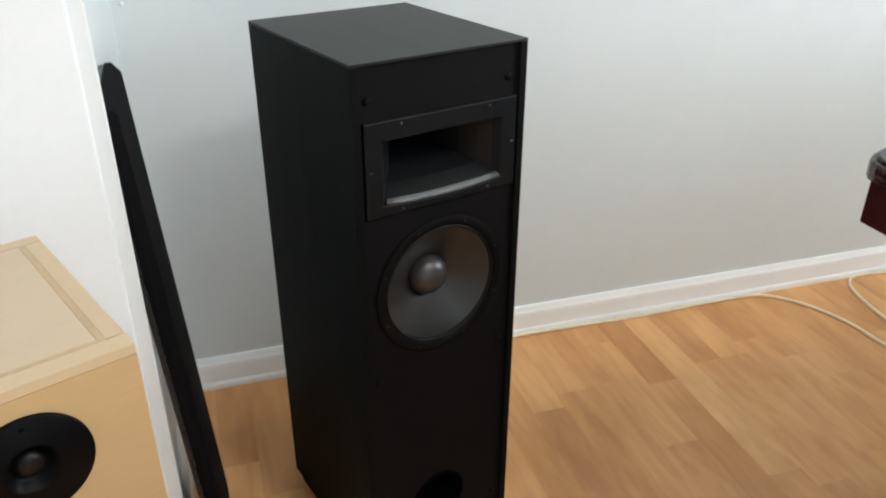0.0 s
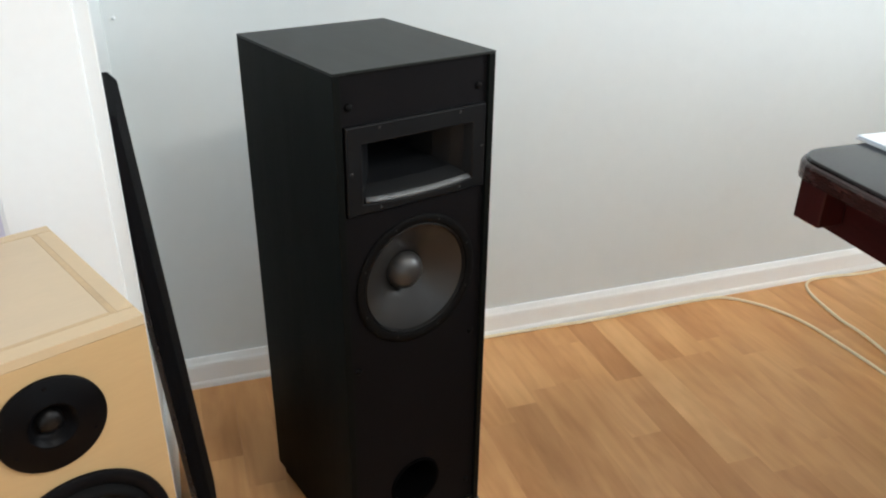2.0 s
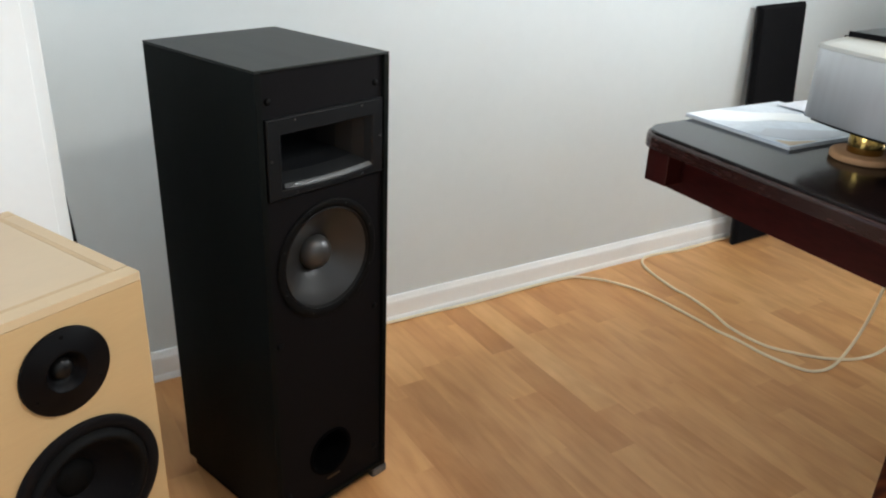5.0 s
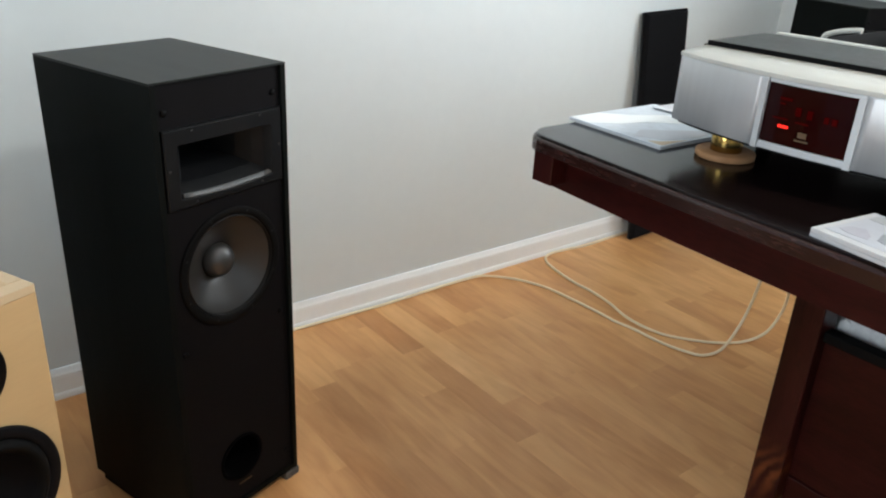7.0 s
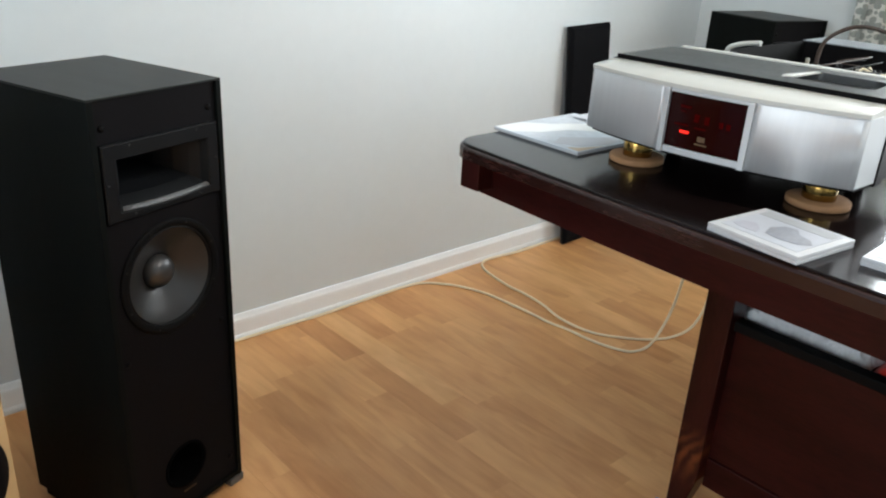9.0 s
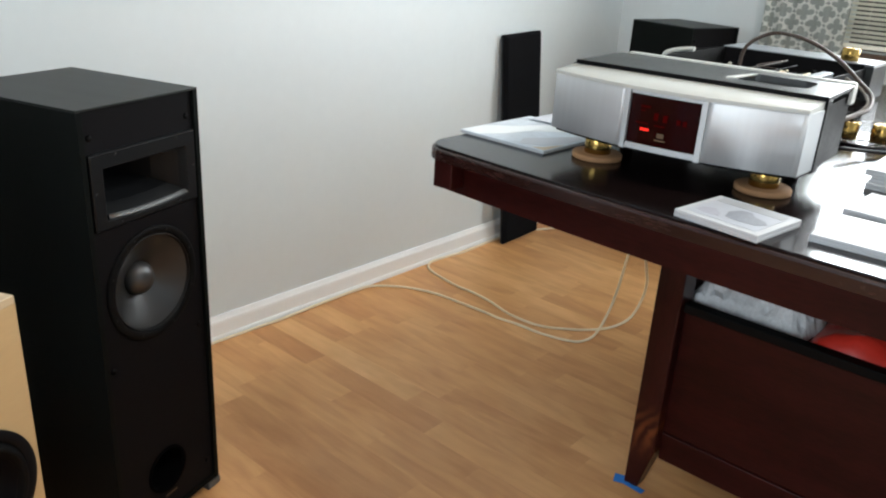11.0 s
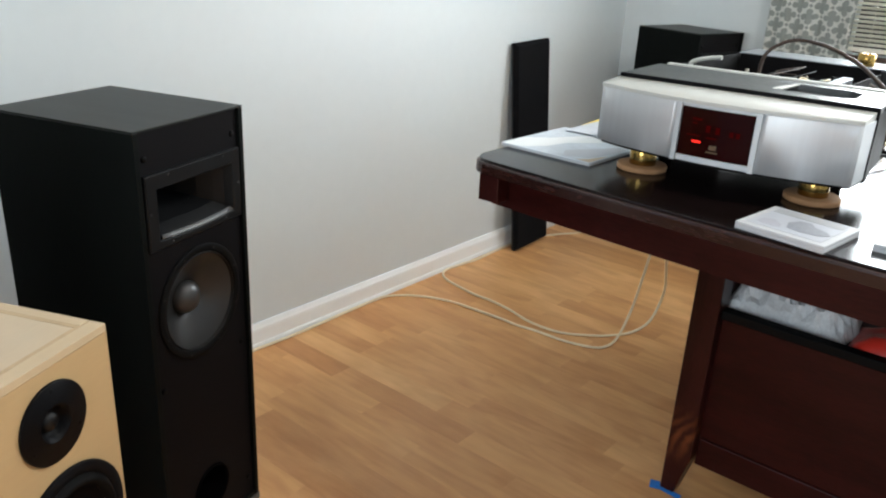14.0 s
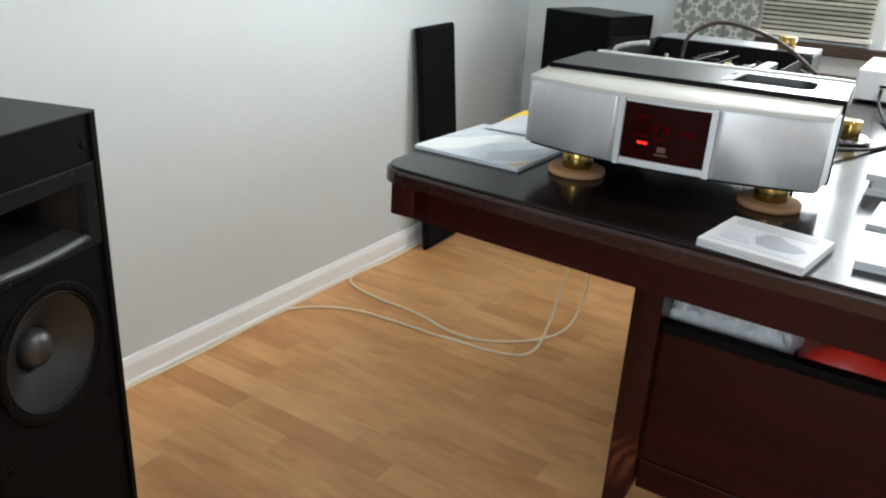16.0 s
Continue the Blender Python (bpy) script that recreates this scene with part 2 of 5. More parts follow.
M = dict(
    wall=material("wall_paint", (0.655, 0.700, 0.710), 0.44, spread=0.025, scale=2.0, bump=0.10, bump_scale=260, spec=0.5),
    lavender=material("lavender_paint", (0.60, 0.61, 0.74), 0.6, spread=0.03, scale=2.0, bump=0.08, bump_scale=260),
    ceiling=material("ceiling_paint", (0.80, 0.80, 0.78), 0.8, spread=0.02, scale=2.0, bump=0.1, bump_scale=180),
    trim=material("white_trim_paint", (0.76, 0.79, 0.80), 0.32, spread=0.025, scale=5.0, bump=0.04, bump_scale=150),
    base=material("white_baseboard_paint", (0.88, 0.90, 0.90), 0.35, spread=0.02, scale=5.0, bump=0.03, bump_scale=150),
    subfloor=material("floor_joint", (0.24, 0.115, 0.045), 0.8),
    strip=floor_wood("laminate_strip", False),
    strips=floor_wood("laminate_strips_joined", True),
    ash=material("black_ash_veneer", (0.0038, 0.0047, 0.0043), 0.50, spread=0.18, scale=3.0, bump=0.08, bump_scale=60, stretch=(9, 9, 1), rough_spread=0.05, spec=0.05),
    # lighter copy of the side veneer, with the light from above in its colour
    ash_top=material("black_ash_veneer_lit_top", (0.0060, 0.0078, 0.0062), 0.46, spec=0.30, spread=0.05, scale=3.0, bump=0.015, bump_scale=60, stretch=(9, 1, 9), rough_spread=0.015),
    baffle=material("black_baffle_paint", (0.0060, 0.0056, 0.0062), 0.55, spread=0.2, scale=10, bump=0.15, bump_scale=500, spec=0.045),
    horn=material("dull_black_moulding", (0.0046, 0.0051, 0.0058), 0.40, spread=0.12, scale=12, spec=0.21),
    plastic=material("satin_black_plastic", (0.012, 0.013, 0.015), 0.28, spec=0.6, spread=0.12, scale=12),
    rubber=material("black_rubber", (0.0035, 0.0034, 0.0034), 0.6, spread=0.15, scale=20, spec=0.07),
    surround=material("dull_rubber_roll", (0.0045, 0.0042, 0.0042), 0.42, spread=0.1, scale=20, spec=0.22),
    # pale grey stands in for the highlight on the black horn's lip
    lip=material("pale_highlight_moulding", (0.27, 0.285, 0.295), 0.30, spread=0.10, scale=20),
    cone=material("graphite_cone", (0.038, 0.037, 0.036), 0.30, metal=0.5, spread=0.03, scale=14, rough_spread=0.01, spec=0.35),
    cap=material("graphite_dust_cap", (0.028, 0.027, 0.026), 0.36, metal=0.0, spread=0.02, rough_spread=0.01, spec=0.65, scale=16),
    screw=material("dark_screw", (0.018, 0.017, 0.016), 0.45, metal=0.5),
    tape_tan=material("brass_badge", (0.06, 0.038, 0.016), 0.4, metal=0.6),
    satin=material("satin_black_faceplate", (0.0026, 0.0025, 0.003), 0.42, spec=0.07, spread=0.1, scale=12),
    void=material("port_inside", (0.0015, 0.0014, 0.0015), 0.95, spec=0.03),
    cloth=material("black_grille_cloth", (0.005, 0.005, 0.006), 0.9, spec=0.1, spread=0.2, scale=30, bump=0.4, bump_scale=900),
    plinth=material("grey_plinth", (0.08, 0.08, 0.08), 0.42, spread=0.2, scale=12),
    maple=material("maple_veneer", (0.48, 0.33, 0.165), 0.42, spread=0.05, scale=4.0, bump=0.05, bump_scale=90, stretch=(1, 1, 8)),
    maple_top=material("maple_top_panel", (0.52, 0.415, 0.28), 0.45, spread=0.06, scale=5.0, bump=0.05, bump_scale=90, stretch=(1, 6, 1)),
    maple_edge=material("maple_glued_edge", (0.52, 0.40, 0.25), 0.45, spread=0.06, scale=9.0),
    glue=material("glue_stained_seam", (0.45, 0.325, 0.185), 0.5, spread=0.18, scale=12.0),
    mahogany=material("dark_mahogany", (0.0245, 0.0037, 0.0031), 0.36, spread=0.55, scale=3.0, bump=0.03, bump_scale=70, stretch=(6, 1, 6), coat=0.0, spec=0.14),
    mahogany_v=material("dark_mahogany_upright", (0.0255, 0.0042, 0.0036), 0.34, spread=0.6, scale=3.0, bump=0.03, bump_scale=70, stretch=(6, 6, 1), coat=0.06, spec=0.18),
    edge_wood=material("polished_mahogany_edge", (0.020, 0.0060, 0.0046), 0.26, spread=0.4, scale=3.0, stretch=(6, 1, 6), spec=0.45),
    desk_top=material("polished_dark_top", (0.006, 0.0034, 0.0032), 0.17, spread=0.3, scale=4.0, spec=0.20, stretch=(6, 1, 1), rough_spread=0.025),
    leg=figured_leg("mahogany_leg_with_burl"),
    alu=material("brushed_aluminium", (0.61, 0.63, 0.645), 0.43, metal=0.45, spread=0.04, scale=3, bump=0.04, bump_scale=120, stretch=(40, 40, 1)),
    alu_end=material("satin_aluminium_edge", (0.52, 0.55, 0.57), 0.45, metal=0.25, spread=0.03, scale=6),
    cream=material("cream_lacquer", (0.50, 0.51, 0.482), 0.42, spread=0.02, scale=6),
    black_lid=material("black_anodised_lid", (0.016, 0.018, 0.018), 0.36, spread=0.12, scale=8, bump=0.05, bump_scale=500),
    gloss_black=material("gloss_black_glass", (0.012, 0.008, 0.009), 0.08, spread=0.1, scale=5, rough_spread=0.02),
    red=glow("red_display_segment", (1.0, 0.03, 0.02), 1.2),
    red_dim=glow("dim_red_segment", (0.04, 0.0010, 0.0010), 0.35),
    red_glass=material("dark_red_display", (0.014, 0.0008, 0.0010), 0.12, spec=0.12, spread=0.2, scale=8, rough_spread=0.02),
    badge=material("tan_badge_print", (0.11, 0.065, 0.03), 0.5),
    brass=material("brass", (0.36, 0.235, 0.07), 0.20, metal=1.0, spread=0.06, scale=10),
    cork=material("cork", (0.37, 0.195, 0.090), 0.8, spread=0.18, scale=40, bump=0.3, bump_scale=300),
    paper=material("white_paper", (0.52, 0.54, 0.56), 0.55, spread=0.03, scale=8),
    paper_pale=material("pale_print", (0.52, 0.55, 0.60), 0.45, spread=0.22, scale=13),
    cover=material("grey_blue_print", (0.47, 0.50, 0.55), 0.4, spread=0.10, scale=9),
    paper_blue=material("pale_blue_print", (0.56, 0.62, 0.68), 0.5, spread=0.22, scale=7),
    print_violet=material("violet_print", (0.42, 0.43, 0.49), 0.45, spread=0.12, scale=12),
    print_sky=material("grey_sky_print", (0.38, 0.40, 0.42), 0.45, spread=0.12, scale=12),
    paper_grey=material("grey_print", (0.29, 0.31, 0.35), 0.45, spread=0.3, scale=12),
    yellow=material("yellow_card", (0.85, 0.60, 0.02), 0.5, spread=0.04, scale=8),
    bag=material("frosted_plastic_bag", (0.73, 0.75, 0.76), 0.24, spread=0.22, scale=11, bump=0.2, bump_scale=60),
    red_plastic=material("red_plastic", (0.62, 0.035, 0.02), 0.4, spread=0.1, scale=14),
    cable=material("cream_cable", (0.84, 0.73, 0.52), 0.45, spread=0.10, scale=20),
    cable_brown=material("brown_braided_cable", (0.050, 0.030, 0.022), 0.5, spread=0.3, scale=80, bump=0.4, bump_scale=500),
    amp_grey=material("blue_grey_metal", (0.20, 0.22, 0.24), 0.36, metal=0.2, spread=0.06, scale=10),
    cable_grey=material("grey_cable", (0.16, 0.14, 0.12), 0.75, spread=0.1, scale=40),
    cable_black=material("black_cable", (0.006, 0.006, 0.007), 0.6, spec=0.1),
    curtain=curtain_cloth("trellis_curtain"),
    slat=material("beige_blind_slat", (0.76, 0.74, 0.65), 0.5, spread=0.04, scale=6),
    sill=material("brown_sill", (0.055, 0.030, 0.018), 0.4, spread=0.2, scale=8, stretch=(6, 1, 6)),
    blue_tape=material("blue_masking_tape", (0.02, 0.20, 0.62), 0.6, spread=0.12, scale=40),
    white_box=material("white_enamel", (0.74, 0.75, 0.76), 0.35, spread=0.03, scale=6),
    pcb=material("green_circuit_board", (0.04, 0.07, 0.045), 0.5, spread=0.4, scale=60),
    component=material("pale_components", (0.30, 0.29, 0.24), 0.5, spread=0.4, scale=50),
    screen=material("dark_gap_backing", (0.02, 0.021, 0.022), 0.8, spec=0.1),
    pane=glass("window_glass", (1, 1, 1), 0.0),
)

ribbed = M["cone"].node_tree
around = ribbed.nodes.new("ShaderNodeTangent")
around.direction_type, around.axis = "RADIAL", "Y"
ribbed.nodes["Principled BSDF"].inputs["Anisotropic"].default_value = 0.7
ribbed.links.new(around.outputs[0], ribbed.nodes["Principled BSDF"].inputs["Tangent"])
fascia = M["alu"].node_tree
tangent = fascia.nodes.new("ShaderNodeTangent")
tangent.direction_type, tangent.axis = "RADIAL", "Z"
fascia.nodes["Principled BSDF"].inputs["Anisotropic"].default_value = 0.85
fascia.nodes["Principled BSDF"].inputs["Anisotropic Rotation"].default_value = 0.25
fascia.links.new(tangent.outputs[0], fascia.nodes["Principled BSDF"].inputs["Tangent"])


# ---- mesh helpers ----
def bm_box(sx, sy, sz, at=(0, 0, 0), bevel=0.0, segments=2, bm=None, turn=None):
    """A box of that size with its middle at the given place, its edges rounded."""
    one = bmesh.new()
    bmesh.ops.create_cube(one, size=1.0, matrix=Matrix.Diagonal((sx, sy, sz, 1)))
    if bevel:
        bmesh.ops.bevel(one, geom=one.edges[:], offset=bevel, segments=segments, profile=0.5, affect="EDGES")
    bmesh.ops.transform(one, matrix=Matrix.Translation(at) @ (turn or Matrix.Identity(4)), verts=one.verts)
    return merge(bm, one)


def merge(bm, one):
    if bm is None:
        return one
    data = bpy.data.meshes.new("joined")
    one.to_mesh(data)
    one.free()
    bm.from_mesh(data)
    bpy.data.meshes.remove(data)
    return bm


def bm_span(a, b, bevel=0.0, bm=None):
    """A box between two opposite corners."""
    return bm_box(*[abs(q - p) for p, q in zip(a, b)], at=[(p + q) / 2 for p, q in zip(a, b)], bevel=bevel, bm=bm)


def bm_lathe(profile, steps=48, m=None, bm=None, squash=None):
    """A surface turned about z from (radius, height) pairs."""
    one = bmesh.new()
    rings = []
    for r, z in profile:
        if r < 1e-6:
            rings.append([one.verts.new((0, 0, z))])
        else:
            rings.append([one.verts.new((r * math.cos(k * math.tau / steps), r * math.sin(k * math.tau / steps), z)) for k in range(steps)])
    for a, b in zip(rings, rings[1:]):
        for k in range(steps):
            q = (k + 1) % steps
            if len(a) == 1 and len(b) == 1:
                continue
            if len(a) == 1:
                f = one.faces.new((a[0], b[k], b[q]))
            elif len(b) == 1:
                f = one.faces.new((a[k], b[0], a[q]))
            else:
                f = one.faces.new((a[k], b[k], b[q], a[q]))
            f.smooth = True
    bmesh.ops.recalc_face_normals(one, faces=one.faces[:])
    if m is not None:
        bmesh.ops.transform(one, matrix=m, verts=one.verts)
    return merge(bm, one)


def bm_prism(outline, z0, z1, bevel=0.0, bm=None):
    """An upright prism over an outline of (x, y) points, its upper rim rounded."""
    one = bmesh.new()
    low = [one.verts.new((x, y, z0)) for x, y in outline]
    high = [one.verts.new((x, y, z1)) for x, y in outline]
    one.faces.new(low[::-1])
    top = one.faces.new(high)
    for k in range(len(outline)):
        q = (k + 1) % len(outline)
        one.faces.new((low[k], low[q], high[q], high[k]))
    bmesh.ops.recalc_face_normals(one, faces=one.faces[:])
    if bevel:
        bmesh.ops.bevel(one, geom=list(top.edges), offset=bevel, segments=2, profile=0.5, affect="EDGES")
    return merge(bm, one)


def bm_sweep(profile, a, b, up=(0, 0, 1), bm=None):
    """A moulding: a profile of (out, up) points drawn along the line from a to b; out lies to the right of the way."""
    one = bmesh.new()
    a, b, up = Vector(a), Vector(b), Vector(up)
    out = (b - a).normalized().cross(up)
    ends = [[one.verts.new(p + out * o + up * h) for o, h in profile] for p in (a, b)]
    for k in range(len(profile)):
        q = (k + 1) % len(profile)
        one.faces.new((ends[0][k], ends[0][q], ends[1][q], ends[1][k]))
    one.faces.new(ends[0][::-1])
    one.faces.new(ends[1])
    bmesh.ops.recalc_face_normals(one, faces=one.faces[:])
    return merge(bm, one)


def catmull(points, steps=10):
    pts = [Vector(p) for p in points]
    pts = [2 * pts[0] - pts[1]] + pts + [2 * pts[-1] - pts[-2]]
    out = []
    for k in range(1, len(pts) - 2):
        p0, p1, p2, p3 = pts[k - 1 : k + 3]
        for s in range(steps):
            t = s / steps
            out.append(0.5 * (2 * p1 + (p2 - p0) * t + (2 * p0 - 5 * p1 + 4 * p2 - p3) * t * t + (3 * p1 - 3 * p2 + p3 - p0) * t**3))
    return out + [pts[-2]]


def bm_tube(points, radius, steps=10, sides=8, bm=None):
    """A round cable along a smooth curve through the points."""
    one = bmesh.new()
    line = catmull(points, steps)
    side, rings = None, []
    for k, p in enumerate(line):
        ahead = (line[min(k + 1, len(line) - 1)] - line[max(k - 1, 0)]).normalized()
        if side is None:
            side = ahead.orthogonal().normalized()
        side = (side - ahead * side.dot(ahead)).normalized()
        up = ahead.cross(side)
        rings.append([one.verts.new(p + radius * (side * math.cos(q * math.tau / sides) + up * math.sin(q * math.tau / sides))) for q in range(sides)])
    for a, b in zip(rings, rings[1:]):
        for q in range(sides):
            one.faces.new((a[q], a[(q + 1) % sides], b[(q + 1) % sides], b[q])).smooth = True
    one.faces.new(rings[0][::-1])
    one.faces.new(rings[-1])
    return merge(bm, one)


def link(name, bm, mat):
    data = bpy.data.meshes.new(name)
    bm.to_mesh(data)
    bm.free()
    data.materials.append(mat)
    return new(name, data)


def part(name, bm, mat, parent, label=""):
    """One mesh under a thing or a part, in the parent's own axes."""
    ob = link(name, bm, mat)
    ob.parent = parent
    if label:
        tagged(ob, label)
    return ob


def thing(name, m, label, category, group=""):
    """An Empty at the base of a thing."""
    ob = new(name)
    ob.empty_display_size = 0.05
    ob.matrix_world = m
    return tagged(ob, label, category, group)


def single(name, bm, mat, m, label, category, group=""):
    ob = link(name, bm, mat)
    ob.matrix_world = m
    return tagged(ob, label, category, group)


def structure(name, bm, mat, label, category):
    return tagged(link(name, bm, mat), label, category, kind="structure")


FACE = Matrix.Rotation(radians(90), 4, "X")  # turns a lathe's z towards -y

# ---- the shell of the room ----
NORTH, EAST, SOUTH, WEST, TOP = 1.535, 2.905, -2.30, -0.090, 2.45
FAR_WEST, FAR_SOUTH = -2.6, -2.30

structure("wall_north", bm_span((-0.15, NORTH, -0.02), (EAST + 0.14, NORTH + 0.12, TOP)), M["wall"], "plain pale grey painted wall behind the speakers", "wall")
structure("wall_hall", bm_span((FAR_WEST, NORTH, -0.02), (-0.15, NORTH + 0.12, TOP)), M["lavender"], "lavender painted wall beyond the doorway", "wall")
# opening added in the unseen end wall to let the hall fill in
H0, H1 = -0.97, 0.57
bm = bm_span((FAR_WEST - 0.14, SOUTH, -0.02), (FAR_WEST, H0, TOP))
bm = bm_span((FAR_WEST - 0.14, H1, -0.02), (FAR_WEST, NORTH + 0.12, TOP), bm=bm)
bm = bm_span((FAR_WEST - 0.14, H0, -0.02), (FAR_WEST, H1, 0.82), bm=bm)
bm = bm_span((FAR_WEST - 0.14, H0, 2.08), (FAR_WEST, H1, TOP), bm=bm)
structure("wall_hall_west", bm, M["lavender"], "lavender painted end wall of the hall with an added window", "wall")

# west partition with a wide cased opening
JAMB_Y = 0.884
bm = bm_span((WEST - 0.086, JAMB_Y + 0.002, -0.02), (WEST, NORTH, TOP))
bm = bm_span((WEST - 0.086, -1.30, 2.08), (WEST, JAMB_Y + 0.002, TOP), bm=bm)
bm = bm_span((WEST - 0.086, SOUTH, -0.02), (WEST, -1.30, TOP), bm=bm)
structure("wall_west", bm, M["wall"], "pale grey partition wall with a cased opening", "wall")

# east wall with its window opening
W0, W1, WZ0, WZ1 = 0.235, 0.60, 0.822, 2.12
bm = bm_span((EAST, W1, -0.02), (EAST + 0.14, NORTH, TOP))
E0, E1 = -1.10, 0.180
bm = bm_span((EAST, SOUTH, -0.02), (EAST + 0.14, E0, TOP), bm=bm)
bm = bm_span((EAST, E1, -0.02), (EAST + 0.14, W0, TOP), bm=bm)
for a, b in ((W0, W1), (E0, E1)):
    bm = bm_span((EAST, a, -0.02), (EAST + 0.14, b, WZ0), bm=bm)
    bm = bm_span((EAST, a, WZ1), (EAST + 0.14, b, TOP), bm=bm)
structure("wall_east", bm, M["wall"], "pale grey painted wall with a window", "wall")

# south wall with a large unseen window, added for fill, behind the walk
S0, S1, SZ0, SZ1 = 0.75, 2.35, 0.80, 2.10
bm = bm_span((FAR_WEST, SOUTH - 0.14, -0.02), (S0, SOUTH, TOP))
bm = bm_span((S1, SOUTH - 0.14, -0.02), (EAST + 0.14, SOUTH, TOP), bm=bm)
bm = bm_span((S0, SOUTH - 0.14, -0.02), (S1, SOUTH, SZ0), bm=bm)
bm = bm_span((S0, SOUTH - 0.14, SZ1), (S1, SOUTH, TOP), bm=bm)
structure("wall_south", bm, M["wall"], "pale grey painted wall with an added wide window", "wall")
structure("ceiling", bm_span((FAR_WEST, SOUTH, TOP), (EAST, NORTH, TOP + 0.1)), M["ceiling"], "plain white painted ceiling", "ceiling")
structure("ground", bm_span((-60, -60, -0.6), (60, 60, -0.5)), M["plinth"], "grey ground outside the house", "ground")

# baseboards with a stepped, moulded top
BASE = [(0, 0), (0.0180, 0), (0.0180, 0.008), (0.0170, 0.0125), (0.0150, 0.0155), (0.0140, 0.0165), (0.0140, 0.053), (0.0130, 0.060), (0.0100, 0.065), (0.0080, 0.070), (0.0055, 0.0745), (0, 0.0745)]
bm = bm_sweep(BASE, (WEST, NORTH, 0), (EAST, NORTH, 0))
structure("baseboard_north", bm, M["base"], "white moulded baseboard along the wall", "baseboard")
bm = bm_sweep(BASE, (EAST, NORTH - 0.017, 0), (EAST, SOUTH, 0))
structure("baseboard_east", bm, M["base"], "white moulded baseboard along the wall", "baseboard")
bm = bm_sweep(BASE, (WEST, JAMB_Y + 0.064, 0), (WEST, NORTH - 0.017, 0))
structure("baseboard_west", bm, M["base"], "short white baseboard beside the casing", "baseboard")

# cased opening: jamb board, stop, and a casing on either face of the wall
bm = bm_span((WEST - 0.091, JAMB_Y - 0.012, 0), (WEST + 0.018, JAMB_Y + 0.0015, 2.08), bevel=0.001)
bm = bm_span((WEST - 0.091, -1.30, 2.066), (WEST + 0.018, JAMB_Y - 0.0125, 2.08), bm=bm)
structure("door_jamb", bm, M["trim"], "white painted jamb of the doorway", "jamb")
CASING = [(0.0005, 0), (0.0325, 0), (0.0335, 0.002), (0.0335, 0.007), (0.0315, 0.010), (0.0310, 0.018), (0.0285, 0.022), (0.0275, 0.034), (0.0255, 0.038), (0.0245, 0.052), (0.0225, 0.058), (0.0005, 0.058)]
for name, x, s in (("casing_room", WEST, 1.0), ("casing_hall", WEST - 0.086, -0.38)):
    bm = bmesh.new()
    rings = [[bm.verts.new((x + s * o, JAMB_Y + 0.002 + u, z)) for o, u in CASING] for z in (0.0, 2.14)]
    for k in range(len(CASING)):
        q = (k + 1) % len(CASING)
        bm.faces.new((rings[0][k], rings[0][q], rings[1][q], rings[1][k]))
    bm.faces.new(rings[1])
    bm.faces.new(rings[0][::-1])
    bmesh.ops.recalc_face_normals(bm, faces=bm.faces[:])
    structure(name, bm, M["trim"], "white moulded door casing", "trim")

# east window: frame, glass, brown stool
win = tagged(new("window_1"), "white window with raised beige blinds over a brown sill", "window", kind="structure")
for nm, a, b in (("window_frame", (EAST + 0.05, W0, WZ0), (EAST + 0.10, W0 + 0.035, WZ1)), ("window_frame", (EAST + 0.05, W1 - 0.035, WZ0), (EAST + 0.10, W1, WZ1)),
                 ("window_frame", (EAST + 0.05, W0 + 0.035, WZ0), (EAST + 0.10, W1 - 0.035, WZ0 + 0.04)), ("window_frame", (EAST + 0.05, W0 + 0.035, WZ1 - 0.04), (EAST + 0.10, W1 - 0.035, WZ1))):
    part(nm, bm_span(a, b, bevel=0.003), M["trim"], win)
pane = part("pane", bm_span((EAST + 0.072, W0 + 0.035, WZ0 + 0.04), (EAST + 0.076, W1 - 0.035, WZ1 - 0.04)), M["pane"], win)
pane.visible_shadow = False
# opaque dark sheet added so the gaps between the lower slats look dark
part("insect_screen", bm_span((EAST + 0.040, W0 + 0.001, WZ0 + 0.001), (EAST + 0.044, W1 - 0.001, WZ0 + 0.30)), M["screen"], win, "dark sheet added behind the lower slats")
part("window_casing", bm_span((EAST - 0.018, W0 - 0.055, WZ0 - 0.03), (EAST - 0.001, W0 - 0.004, WZ1 + 0.06), bevel=0.004), M["trim"], win)
part("window_casing", bm_span((EAST - 0.018, W1 + 0.004, WZ0 - 0.03), (EAST - 0.001, W1 + 0.055, WZ1 + 0.06), bevel=0.004), M["trim"], win)
part("window_sill", bm_span((EAST - 0.045, -1.16, WZ0 - 0.04), (EAST - 0.001, W1 + 0.06, WZ0 - 0.002), bevel=0.005), M["sill"], win, "dark brown wooden window sill")
swin = tagged(new("added_window_2"), "unseen wide white framed window added for fill light", "window", kind="structure")
for a, b in (((S0, SOUTH - 0.10, SZ0), (S0 + 0.04, SOUTH - 0.07, SZ1)), ((S1 - 0.04, SOUTH - 0.10, SZ0), (S1, SOUTH - 0.07, SZ1)), ((S0 + 0.04, SOUTH - 0.10, SZ0), (S1 - 0.04, SOUTH - 0.07, SZ0 + 0.04)), ((S0 + 0.04, SOUTH - 0.10, SZ1 - 0.04), (S1 - 0.04, SOUTH - 0.07, SZ1))):
    part("window_frame", bm_span(a, b, bevel=0.003), M["trim"], swin)


